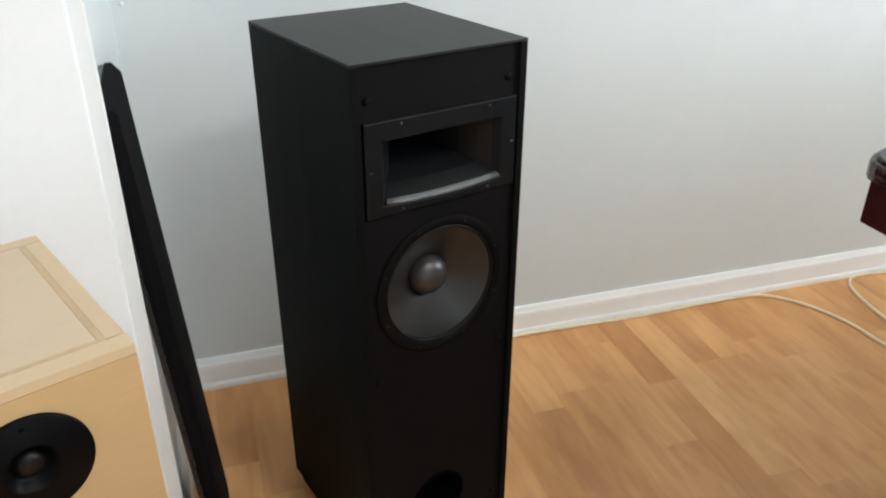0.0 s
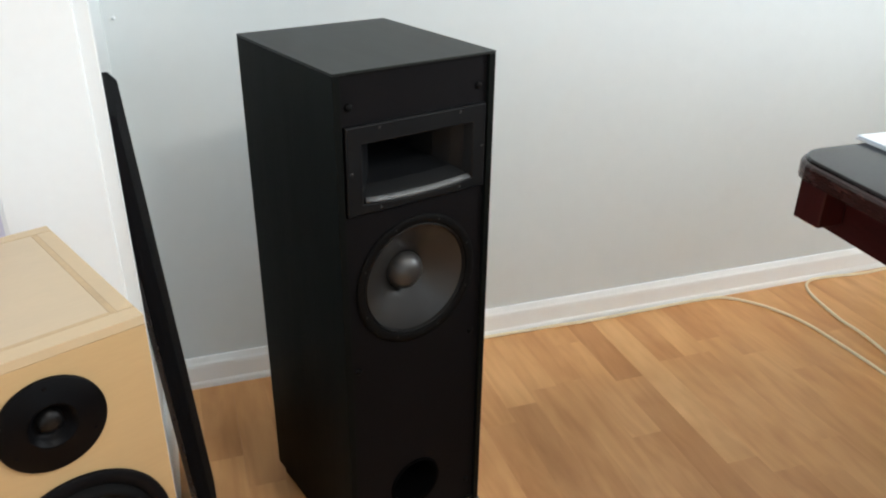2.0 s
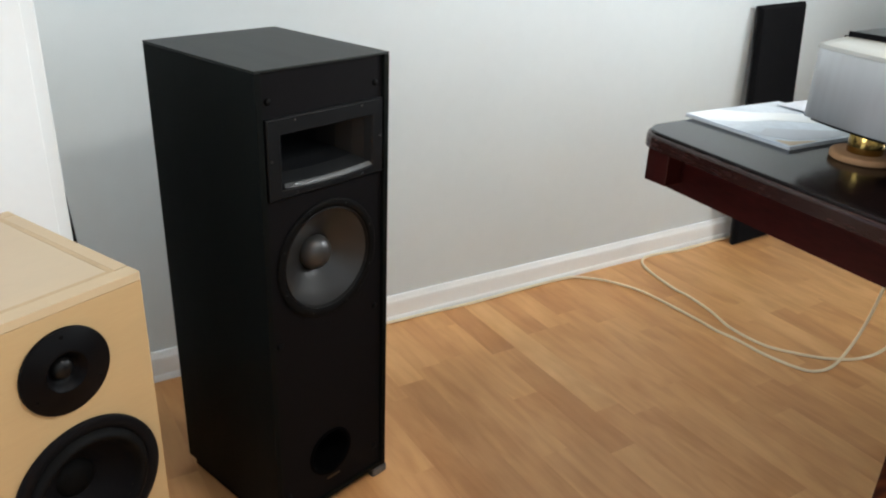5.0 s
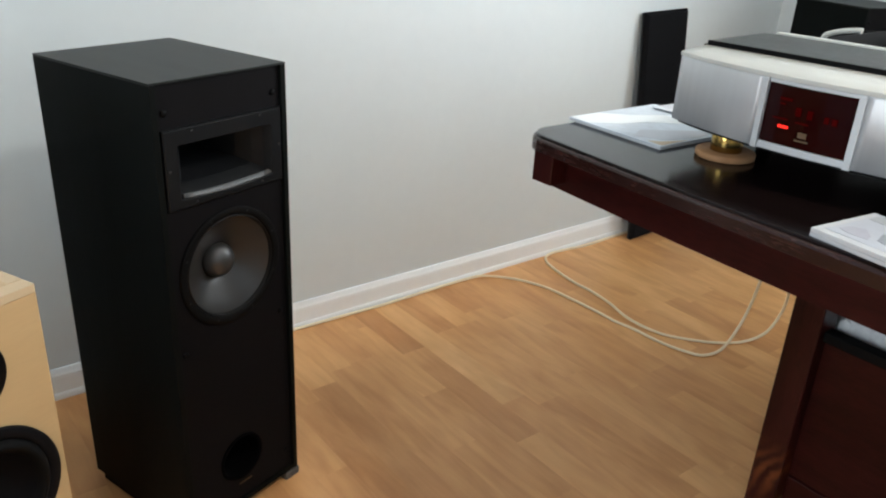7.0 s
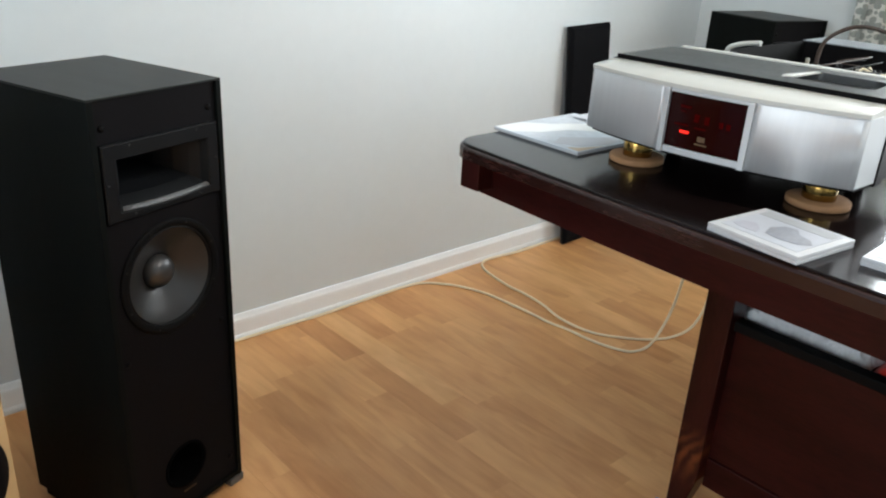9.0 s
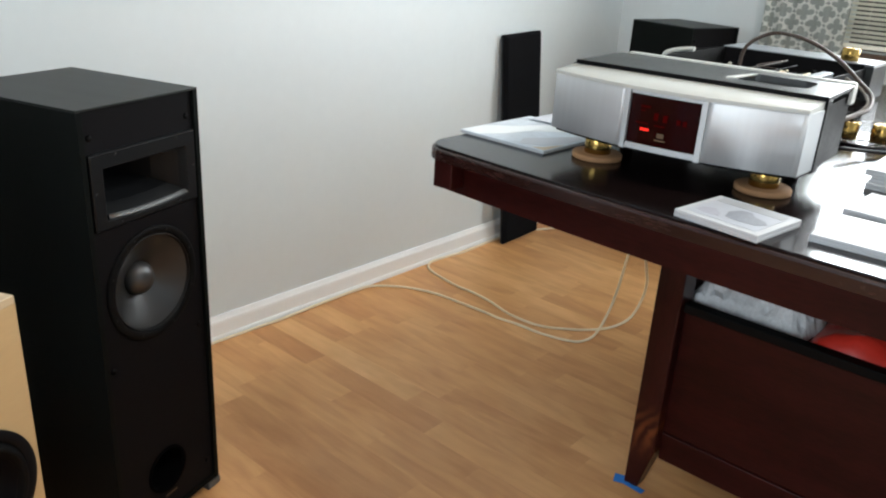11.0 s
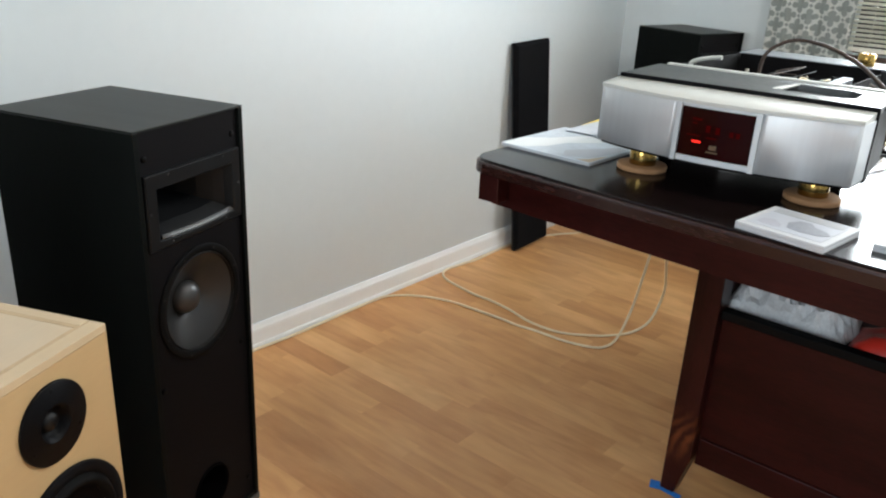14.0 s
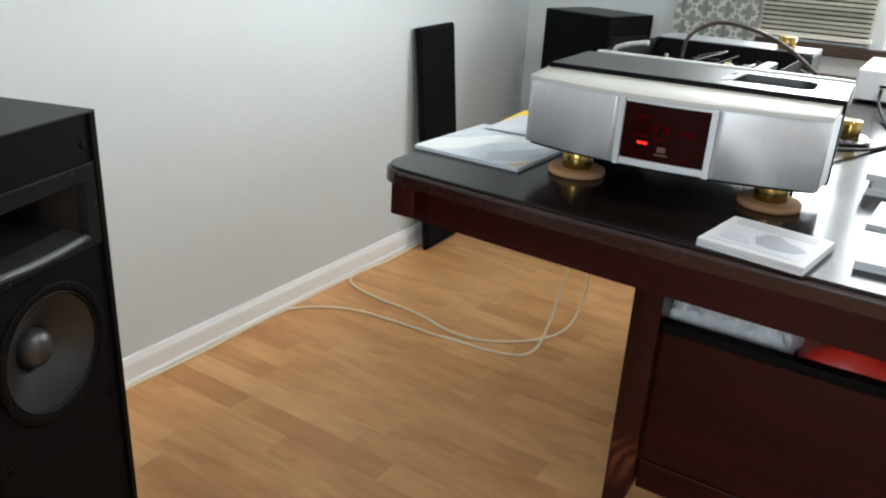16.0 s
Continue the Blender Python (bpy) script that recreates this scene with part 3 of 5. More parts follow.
ewin = tagged(new("window_4"), "unseen wide white framed window added for fill light beside the narrow one", "window", kind="structure")
for a, b in (((EAST + 0.05, E0, WZ0), (EAST + 0.09, E0 + 0.04, WZ1)), ((EAST + 0.05, E1 - 0.04, WZ0), (EAST + 0.09, E1, WZ1)), ((EAST + 0.05, E0 + 0.04, WZ0), (EAST + 0.09, E1 - 0.04, WZ0 + 0.04)), ((EAST + 0.05, E0 + 0.04, WZ1 - 0.04), (EAST + 0.09, E1 - 0.04, WZ1))):
    part("window_frame", bm_span(a, b, bevel=0.003), M["trim"], ewin)

hwin = tagged(new("added_window_3"), "unseen wide white framed hall window added for fill light", "window", kind="structure")
for a, b in (((FAR_WEST - 0.055, H0, 0.82), (FAR_WEST - 0.02, H0 + 0.04, 2.08)), ((FAR_WEST - 0.055, H1 - 0.04, 0.82), (FAR_WEST - 0.02, H1, 2.08)), ((FAR_WEST - 0.055, H0 + 0.04, 0.82), (FAR_WEST - 0.02, H1 - 0.04, 0.86)), ((FAR_WEST - 0.055, H0 + 0.04, 2.04), (FAR_WEST - 0.02, H1 - 0.04, 2.08))):
    part("window_frame", bm_span(a, b, bevel=0.003), M["trim"], hwin)


def blinds():
    root = thing("window_blind", pose(EAST - 0.034, (W0 + W1) / 2, WZ0), "beige horizontal slat blind hanging in the window", "blind")
    part("bottom_rail", bm_box(0.026, W1 - W0 + 0.030, 0.016, at=(0, 0, 0.020), bevel=0.003), M["slat"], root)
    part("head_rail", bm_box(0.028, W1 - W0 + 0.034, 0.034, at=(0, 0, 1.28), bevel=0.003), M["slat"], root)
    first = None
    for k in range(78):
        if first is None:
            bm = bmesh.new()
            rows = []
            for u in (-0.5, -0.25, 0, 0.25, 0.5):
                rows.append([bm.verts.new((u * 0.0195, v, 0.0030 * (1 - 4 * u * u))) for v in (-(W1 - W0) / 2 - 0.013, (W1 - W0) / 2 + 0.013)])
            for a, b in zip(rows, rows[1:]):
                bm.faces.new((a[0], b[0], b[1], a[1]))
            bmesh.ops.solidify(bm, geom=bm.faces[:], thickness=0.0008)
            first = ob = part("slat", bm, M["slat"], root)
        else:
            ob = new("slat", first.data)
            ob.parent = root
        ob.matrix_basis = pose(0, 0, 0.040 + k * 0.0157, 0, -30 if k < 17 else -14, 0)
    for v in (-0.11, 0.11):
        part("ladder_cord", bm_tube([(-0.013, v, 0.02), (-0.013, v, 0.6), (-0.013, v, 1.27)], 0.0009, 4, 5), M["slat"], root)
    return root


def curtain():
    bm = bmesh.new()
    cols, rows_ = 60, 24
    grid = []
    for i in range(cols + 1):
        y = 0.895 - 0.305 * i / cols
        col = []
        for j in range(rows_ + 1):
            z = 0.10 + 2.12 * j / rows_
            fold = 0.008 * math.sin(i * 0.42 + 0.4 * math.sin(j * 0.5)) + 0.002 * math.sin(i * 1.7 + j * 0.2)
            col.append(bm.verts.new((EAST - 0.065 + fold, y, z)))
        grid.append(col)
    for i in range(cols):
        for j in range(rows_):
            bm.faces.new((grid[i][j], grid[i + 1][j], grid[i + 1][j + 1], grid[i][j + 1])).smooth = True
    bmesh.ops.solidify(bm, geom=bm.faces[:], thickness=0.0015)
    return tagged(link("curtain", bm, M["curtain"]), "grey curtain with a white trellis pattern beside the window", "curtain")


blinds()
curtain()
rod = thing("curtain_rod", pose(EAST - 0.065, 0.75, 2.235), "slim dark curtain rod above the window", "curtain rod")
part("rod", bm_tube([(0, -0.62, 0), (0, 0, 0), (0, 0.20, 0)], 0.008, 2, 10), M["screw"], rod)
for v in (-0.58, 0.16):
    part("bracket", bm_span((0.008, v - 0.01, -0.012), (0.065, v + 0.01, 0.012), bevel=0.002), M["screw"], rod)


# assumed fitting for the added ceiling source, never in view
lamp = thing("assumed_ceiling_light", pose(LAMP_X, LAMP_Y, TOP), "assumed square white flush ceiling light, out of view", "ceiling light")
part("ceiling_plate", bm_span((-0.24, -0.24, -0.055), (0.24, 0.24, -0.0005), bevel=0.006), M["trim"], lamp)

single("wall_anchor", bm_lathe([(0, 0.0040), (0.0022, 0.0040), (0.0036, 0.0030), (0.0036, 0), (0, 0)], 16, FACE), M["trim"], pose(-0.070, NORTH, 0.8255), "small white plastic screw anchor in the wall", "wall anchor")

# ---- the tower speakers ----
SP_W, SP_D, SP_H, SP_LIFT = 0.261, 0.303, 0.829, 0.022


def disc(r, depth, at, mat, name, parent, rim=0.0015, label=""):
    prof = [(0, depth), (r - rim, depth), (r, depth - rim), (r, 0), (0, 0)]
    return part(name, bm_lathe(prof, 24, Matrix.Translation(at) @ FACE), mat, parent, label)


def horn(parent, cx, cz, w, h, y0):
    """A square horn: a flange with a wide mouth that narrows to a small throat, set deep in the cabinet."""
    bm = bmesh.new()
    n = 8

    def loop(hw, lo, hi, y, sag=0.0):
        pts = [(-hw + 2 * hw * k / n, lo - sag * (1 - (2 * k / n - 1) ** 2)) for k in range(n)]
        pts += [(hw, lo + (hi - lo) * k / n) for k in range(n)]
        pts += [(hw - 2 * hw * k / n, hi) for k in range(n)]
        pts += [(-hw, hi + (lo - hi) * k / n) for k in range(n)]
        return [bm.verts.new((cx + a, y, cz + b)) for a, b in pts]

    w2, h2 = w / 2, h / 2
    loops = [loop(w2, -h2, h2, y0), loop(w2, -h2, h2, y0 - 0.006), loop(w2 - 0.002, -h2 + 0.002, h2 - 0.002, y0 - 0.008),
             loop(w2 - 0.022, -h2 + 0.015, h2 - 0.024, y0 - 0.008, 0.006), loop(w2 - 0.024, -h2 + 0.0165, h2 - 0.0255, y0 - 0.0065, 0.006),
             loop(w2 - 0.030, -h2 + 0.0245, h2 - 0.029, y0 + 0.006, 0.004)]
    for hw, lo, hi, y, sag in ((0.072, -0.030, 0.030, 0.020, 0.002), (0.055, -0.021, 0.026, 0.042, 0.001), (0.038, -0.012, 0.022, 0.072, 0.0), (0.027, -0.006, 0.020, 0.105, 0.0), (0.024, -0.004, 0.019, 0.125, 0.0)):
        loops.append(loop(hw, lo, hi, y0 + y, sag))
    for a, b in zip(loops, loops[1:]):
        for k in range(len(a)):
            q = (k + 1) % len(a)
            bm.faces.new((a[k], a[q], b[q], b[k]))
    bm.faces.new(loops[-1])
    bmesh.ops.recalc_face_normals(bm, faces=bm.faces[:])
    ob = part("horn", bm, M["horn"], parent, "satin black moulded horn flare")
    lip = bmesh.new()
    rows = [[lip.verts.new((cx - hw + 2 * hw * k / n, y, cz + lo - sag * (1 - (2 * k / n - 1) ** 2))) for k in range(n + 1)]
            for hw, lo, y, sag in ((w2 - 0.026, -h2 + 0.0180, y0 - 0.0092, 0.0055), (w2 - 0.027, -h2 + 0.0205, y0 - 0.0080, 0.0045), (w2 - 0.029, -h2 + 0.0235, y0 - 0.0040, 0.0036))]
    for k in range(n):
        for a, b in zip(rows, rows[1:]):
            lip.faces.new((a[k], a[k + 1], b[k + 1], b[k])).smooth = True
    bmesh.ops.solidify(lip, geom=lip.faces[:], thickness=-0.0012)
    # strip in the pale colour that paints the lip's highlight
    part("horn_lip", lip, M["lip"], ob, "lower lip of the horn, its highlight painted pale")
    for a, b in ((-0.47, 0.0), (0.47, 0.0), (-0.28, 0.45), (0.30, 0.45), (-0.28, -0.45), (0.30, -0.45)):
        disc(0.0024, 0.0015, (cx + a * w, y0 - 0.008, cz + b * h), M["screw"], "screw", ob)
    return ob


def woofer(parent, cx, cz, y0, r):
    """A cone driver: basket rim, rolled surround, cone and domed cap."""
    at = Matrix.Translation((cx, y0, cz)) @ FACE
    rim = part("basket_rim", bm_lathe([(r, 0), (r, 0.003), (r - 0.0015, 0.004), (r - 0.012, 0.004), (r - 0.014, 0.002), (r - 0.014, -0.004)], 64, at), M["rubber"], parent, "black driver rim")
    s0, s1 = r - 0.0135, r * 0.82
    prof = [(s0 - (s0 - s1) * k / 8, -0.002 + 0.0045 * math.sin(math.pi * k / 8)) for k in range(9)]
    part("surround", bm_lathe(prof, 64, at), M["surround"], rim, "rolled rubber surround")
    cone = [(s1, -0.002), (s1 - 0.002, -0.003), (r * 0.62, -0.016), (r * 0.45, -0.026), (r * 0.30, -0.036)]
    part("cone", bm_lathe(cone, 64, at), M["cone"], rim, "graphite grey cone")
    cap = [(r * 0.29, -0.037)] + [(r * 0.29 * math.cos(a), -0.035 + 0.024 * math.sin(a)) for a in [radians(q) for q in (4, 15, 28, 42, 56, 70, 80)]] + [(0, -0.011)]
    part("dust_cap", bm_lathe(cap, 48, at), M["cap"], rim, "domed graphite dust cap")
    for k in range(8):
        a = radians(22.5 + 45 * k)
        disc(0.0020, 0.0012, (cx + (r - 0.007) * math.cos(a), y0 - 0.004, cz + (r - 0.007) * math.sin(a)), M["screw"], "screw", rim)


def holed_panel(half, z0, z1, y, thick, holes):
    """A front board in x and z with openings: holes of (kind, x, z, half width, half height), from the lowest up."""
    bm = bmesh.new()
    bands, low = [], z0
    for h in holes:
        bands += [(None, low, h[2] - h[4] - h[5]), (h, h[2] - h[4] - h[5], h[2] + h[4] + h[6])]
        low = h[2] + h[4] + h[6]
    bands.append((None, low, z1))
    for hole, lo, hi in bands:
        if hole is None:
            bm.faces.new([bm.verts.new(p) for p in ((-half, y, lo), (half, y, lo), (half, y, hi), (-half, y, hi))])
            continue
        kind, cx, cz, a, b = hole[:5]
        n = 48 if kind == "ring" else 4
        inner, outer, deep = [], [], []
        for k in range(n):
            ang = math.tau * (k + 0.5) / n if kind == "box" else math.tau * k / n
            c, s = math.cos(ang), math.sin(ang)
            ix, iz = (cx + a * c, cz + b * s) if kind == "ring" else (cx + math.copysign(a, c), cz + math.copysign(b, s))
            reach = min((half - cx if c > 0 else half + cx) / abs(c) if abs(c) > 1e-6 else 9, (hi - cz if s > 0 else cz - lo) / abs(s) if abs(s) > 1e-6 else 9)
            ox, oz = (cx + reach * c, cz + reach * s) if kind == "ring" else (math.copysign(half, c), hi if s > 0 else lo)
            inner.append(bm.verts.new((ix, y, iz)))
            deep.append(bm.verts.new((ix, y + thick, iz)))
            outer.append(bm.verts.new((ox, y, oz)))
        for k in range(n):
            q = (k + 1) % n
            bm.faces.new((inner[k], outer[k], outer[q], inner[q]))
            bm.faces.new((inner[k], inner[q], deep[q], deep[k]))
        if kind == "ring":
            for sx in (-1, 1):
                for zc in (lo, hi):
                    pool = [v for v in outer if (v.co.x - cx) * sx > 0 and ((v.co.z - cz) > 0) == (zc > cz)]
                    on_side = [v for v in pool if abs(abs(v.co.x) - half) < 1e-5]
                    on_end = [v for v in pool if abs(v.co.z - zc) < 1e-5]
                    if on_side and on_end:
                        v1 = max(on_side, key=lambda v: abs(v.co.z - cz))
                        v2 = max(on_end, key=lambda v: abs(v.co.x - cx))
                        if v1 is not v2:
                            bm.faces.new((v1, bm.verts.new((sx * half, y, zc)), v2))
    # the outer rim
    for p, q in (((-half, z0), (half, z0)), ((half, z0), (half, z1)), ((half, z1), (-half, z1)), ((-half, z1), (-half, z0))):
        bm.faces.new([bm.verts.new(v) for v in ((p[0], y, p[1]), (q[0], y, q[1]), (q[0], y + thick, q[1]), (p[0], y + thick, p[1]))])
    bmesh.ops.remove_doubles(bm, verts=bm.verts[:], dist=0.0002)
    bmesh.ops.recalc_face_normals(bm, faces=bm.faces[:])
    return bm


def tower_speaker(m, label, lift=SP_LIFT):
    root = thing("tower_speaker", m, label, "speaker", "pair of tower speakers")
    w, d, z0, z1 = SP_W / 2, SP_D / 2, lift, lift + SP_H
    t, tt = 0.011, 0.0035
    for s in (-1, 1):
        part("side_panel", bm_span((s * w, -d, z0), (s * (w - t), d, z1 - tt - 0.0004), bevel=0.0008), M["ash"], root)
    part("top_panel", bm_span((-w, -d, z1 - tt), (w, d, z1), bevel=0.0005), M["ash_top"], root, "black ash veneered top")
    part("bottom_panel", bm_span((-w + t, -d + 0.002, z0), (w - t, d, z0 + t)), M["ash"], root)
    part("back_panel", bm_span((-w + t, d - t, z0 + t), (w - t, d - 0.002, z1 - tt)), M["ash"], root)
    # front baffle with real openings for the drivers and the port
    yb = -d + 0.006
    hc, hw, hh = z1 - 0.1355, 0.231, 0.126
    wc, wr = z1 - 0.327, 0.1045
    pc, pr = z0 + 0.104, 0.0435
    bx = -0.001
    px = -0.005
    bm = holed_panel(w - t, z0 + t, z1 - tt - 0.0003, yb, 0.018, (("ring", px, pc, pr, pr, 0.012, 0.012), ("ring", bx, wc, wr - 0.006, wr - 0.006, 0.012, 0.003), ("box", 0, hc, hw / 2 - 0.012, hh / 2 - 0.006, 0.004, 0.004)))
    part("baffle", bm, M["baffle"], root, "matt black front baffle")
    horn(root, 0.0, hc, hw, hh, yb)
    woofer(root, bx, wc, yb, wr)
    at = Matrix.Translation((px, yb, pc)) @ FACE
    part("port", bm_lathe([(pr + 0.005, 0), (pr + 0.004, 0.003), (pr, 0.002), (pr - 0.002, -0.006), (pr - 0.003, -0.11), (0, -0.11)], 40, at), M["void"], root, "round black bass port")
    for x, z in ((-w + 0.024, z1 - 0.047), (w - 0.026, z1 - 0.047), (-w + 0.024, z1 - 0.456), (w - 0.026, z1 - 0.456), (-w + 0.026, z0 + 0.055), (w - 0.026, z0 + 0.055)):
        disc(0.0055, 0.003, (x, yb, z), M["rubber"], "grille_peg", root)
    part("badge", bm_span((-0.015, yb - 0.0012, z0 + 0.043), (0.015, yb + 0.001, z0 + 0.047)), M["tape_tan"], root, "small tan nameplate")
    part("plinth", bm_span((-w + 0.006, -d + 0.042, 0), (w - 0.004, d - 0.012, z0 - 0.0005), bevel=0.002), M["rubber"], root, "low black plinth under the cabinet")
    for sx in (-1, 1):
        # right bar is grey to carry the highlight on black; left stays black
        part("foot_bar", bm_span((sx * (w - 0.030), -d + 0.002, 0), (sx * (w + 0.007), -d + 0.040, z0 - 0.004), bevel=0.003), M["plinth"] if sx > 0 else M["rubber"], root, "low dark foot under the corner")
    return root


tower_speaker(pose(0.2855, 1.087, 0, 0, 0, 16.6), "black ash tower speaker with its grille off, on the floor")
tower_speaker(pose(2.705, 1.138, 0, 0, 0, -15.5), "black ash tower speaker standing near the room's corner", 0.035)


def grille(m, label):
    """A speaker grille: a bevelled frame with cloth stretched over it, lying in x and z, its back at y 0."""
    root = thing("speaker_grille", m, label, "speaker grille", "speaker grilles")
    w, h, t = 0.112, 0.805, 0.020
    bm = bmesh.new()
    outer = [[(-w, 0, 0), (w, 0, 0), (w, 0, h), (-w, 0, h)], [(-w, -t * 0.45, 0), (w, -t * 0.45, 0), (w, -t * 0.45, h), (-w, -t * 0.45, h)],
             [(-w + 0.010, -t, 0.010), (w - 0.010, -t, 0.010), (w - 0.010, -t, h - 0.012), (-w + 0.010, -t, h - 0.012)]]
    rings = [[bm.verts.new(p) for p in ring] for ring in outer]
    for a, b in zip(rings, rings[1:]):
        for k in range(4):
            q = (k + 1) % 4
            bm.faces.new((a[k], a[q], b[q], b[k]))
    bm.faces.new(rings[-1])
    bmesh.ops.recalc_face_normals(bm, faces=bm.faces[:])
    bmesh.ops.bevel(bm, geom=[e for e in bm.edges if len(e.link_faces) == 2], offset=0.002, segments=2, profile=0.5, affect="EDGES")
    part("cloth_cover", bm, M["cloth"], root, "black stretched grille cloth")
    bm = bm_span((-w + 0.002, 0.0005, 0.002), (-w + 0.025, 0.008, h - 0.002))
    bm = bm_span((w - 0.025, 0.0005, 0.002), (w - 0.002, 0.008, h - 0.002), bm=bm)
    bm = bm_span((-w + 0.025, 0.0005, 0.002), (w - 0.025, 0.008, 0.025), bm=bm)
    bm = bm_span((-w + 0.025, 0.0005, h - 0.025), (w - 0.025, 0.008, h - 0.002), bm=bm)
    part("back_frame", bm, M["plastic"], root)
    return root


# one leans on the north wall, the other on the partition beside the doorway
lean_n = math.degrees(math.asin(0.058 / 0.805))
grille(pose(2.178, 1.461, 0.006, -lean_n, -2.0, 0), "black cloth speaker grille leaning against the wall")
grille(pose(-0.0265, 1.088, 0.001, -3.7, 0, 91.5), "black cloth speaker grille leaning beside the door casing")


# ---- the maple speaker ----
def maple_speaker():
    w, d, h = 0.168, 0.237, 0.745
    root = thing("wooden_speaker", pose(-0.031, 0.563, 0, 0, 0, 23.6) @ pose(-w / 2, d / 2, 0), "unfinished pale wooden speaker with black drivers", "speaker")
    t, e = 0.018, 0.009
    yb = -d / 2
    wc, tc = h - 0.205, h - 0.068
    for s in (-1, 1):
        part("side_panel", bm_span((s * w / 2, -d / 2 + t, 0), (s * (w / 2 - t), d / 2, h - e), bevel=0.0008), M["maple"], root)
    part("back_panel", bm_span((-w / 2 + t, d / 2 - t, 0), (w / 2 - t, d / 2 - 0.001, h - e)), M["maple"], root)
    # top: edge strips round a slightly lower panel, with stained glue seams
    part("top_panel", bm_span((-w / 2 + 0.0202, -d / 2 + 0.0231, h - e), (w / 2 - 0.0202, d / 2 - 0.016, h - 0.0003)), M["maple_top"], root)
    for a, b in (((-w / 2, -d / 2, h - e), (w / 2, -d / 2 + 0.018, h)), ((-w / 2, d / 2 - 0.0145, h - e), (w / 2, d / 2, h)), ((-w / 2, -d / 2 + 0.0195, h - e), (-w / 2 + 0.0145, d / 2 - 0.016, h)), ((w / 2 - 0.0145, -d / 2 + 0.0195, h - e), (w / 2, d / 2 - 0.016, h))):
        part("edge_strip", bm_span(a, b, bevel=0.0004), M["maple_edge"], root)
    part("glue_seam", bm_span((-w / 2 + 0.0146, -d / 2 + 0.0181, h - e), (w / 2 - 0.0146, -d / 2 + 0.0229, h - 0.0001)), M["glue"], root)
    for s in (-1, 1):
        part("glue_seam", bm_span((s * (w / 2 - 0.0200), -d / 2 + 0.0231, h - e), (s * (w / 2 - 0.0146), d / 2 - 0.016, h - 0.0001)), M["glue"], root)
    part("front_panel", holed_panel(w / 2, 0.0, h - e - 0.0003, yb, t, (("ring", 0, wc, 0.064, 0.064, 0.008, 0.006), ("ring", -0.003, tc, 0.030, 0.030, 0.006, 0.006))), M["maple"], root)
    # tweeter
    tx = -0.003
    at = Matrix.Translation((tx, yb, tc)) @ FACE
    tw = part("tweeter", bm_lathe([(0.0435, 0), (0.0435, 0.0025), (0.0425, 0.0035), (0.0215, 0.0035), (0.0205, 0.0042), (0.0192, 0.0038), (0.0150, -0.0030), (0.0122, -0.0062), (0.0108, -0.0064)], 56, at), M["satin"], root, "black tweeter faceplate")
    part("dome", bm_lathe([(0.0110, -0.0064), (0.0102, -0.0030), (0.0078, -0.0006), (0.004, 0.0007), (0, 0.0010)], 32, at), M["surround"], tw, "soft black dome")
    for k in range(3):
        a = radians(90 + 120 * k)
        disc(0.0022, 0.0006, (tx + 0.036 * math.cos(a), yb - 0.0035, tc + 0.036 * math.sin(a)), M["satin"], "screw", tw)
    # woofer with a deep black cone
    r = 0.0765
    at = Matrix.Translation((0, yb, wc)) @ FACE
    wf = part("woofer", bm_lathe([(r, 0), (r, 0.0035), (r - 0.001, 0.0045), (r - 0.012, 0.0045), (r - 0.013, 0.003)], 64, at), M["baffle"], root, "black woofer rim")
    s0, s1 = r - 0.013, r - 0.027
    part("surround", bm_lathe([(s0 - (s0 - s1) * k / 8, 0.003 + 0.007 * math.sin(math.pi * k / 8)) for k in range(9)], 64, at), M["rubber"], wf)
    part("cone", bm_lathe([(s1, 0.003), (0.045, -0.006), (0.030, -0.018), (0.0205, -0.024)], 56, at), M["baffle"], wf, "black paper cone")
    part("dust_cap", bm_lathe([(0.0215, -0.0245), (0.018, -0.021), (0.010, -0.0185), (0, -0.0178)], 40, at), M["rubber"], wf)
    return root


maple_speaker()


# ---- the desk ----
DX0, DX1, DY0, DY1, DZ = 0.703, 2.42, -1.05, 0.672, 0.78


def bow_front(y, back=0.0):
    """The gently bowed front edge of the desk, or a line set back behind it."""
    return 0.674 + back + 0.037 * ((y - (DY0 + DY1) / 2) / 0.861) ** 2


def bowed(y0, y1, x1, back, r, n=28):
    """An outline with a bowed west side and small round corners."""
    west = [y1 - r + (y0 + r - y1 + r) * k / n for k in range(n + 1)]
    pts = [(bow_front(y, back), y) for y in west]
    xs = bow_front(y0 + r, back)
    pts += [(xs + r - r * math.cos(radians(15 * k)), y0 + r - r * math.sin(radians(15 * k))) for k in range(1, 7)]
    pts += [(x1 - r + r * math.sin(radians(15 * k)), y0 + r - r * math.cos(radians(15 * k))) for k in range(0, 7)]
    pts += [(x1 - r + r * math.cos(radians(15 * k)), y1 - r + r * math.sin(radians(15 * k))) for k in range(0, 7)]
    pts += [(xs + r - r * math.sin(radians(15 * k)), y1 - r + r * math.cos(radians(15 * k))) for k in range(0, 6)]
    return pts


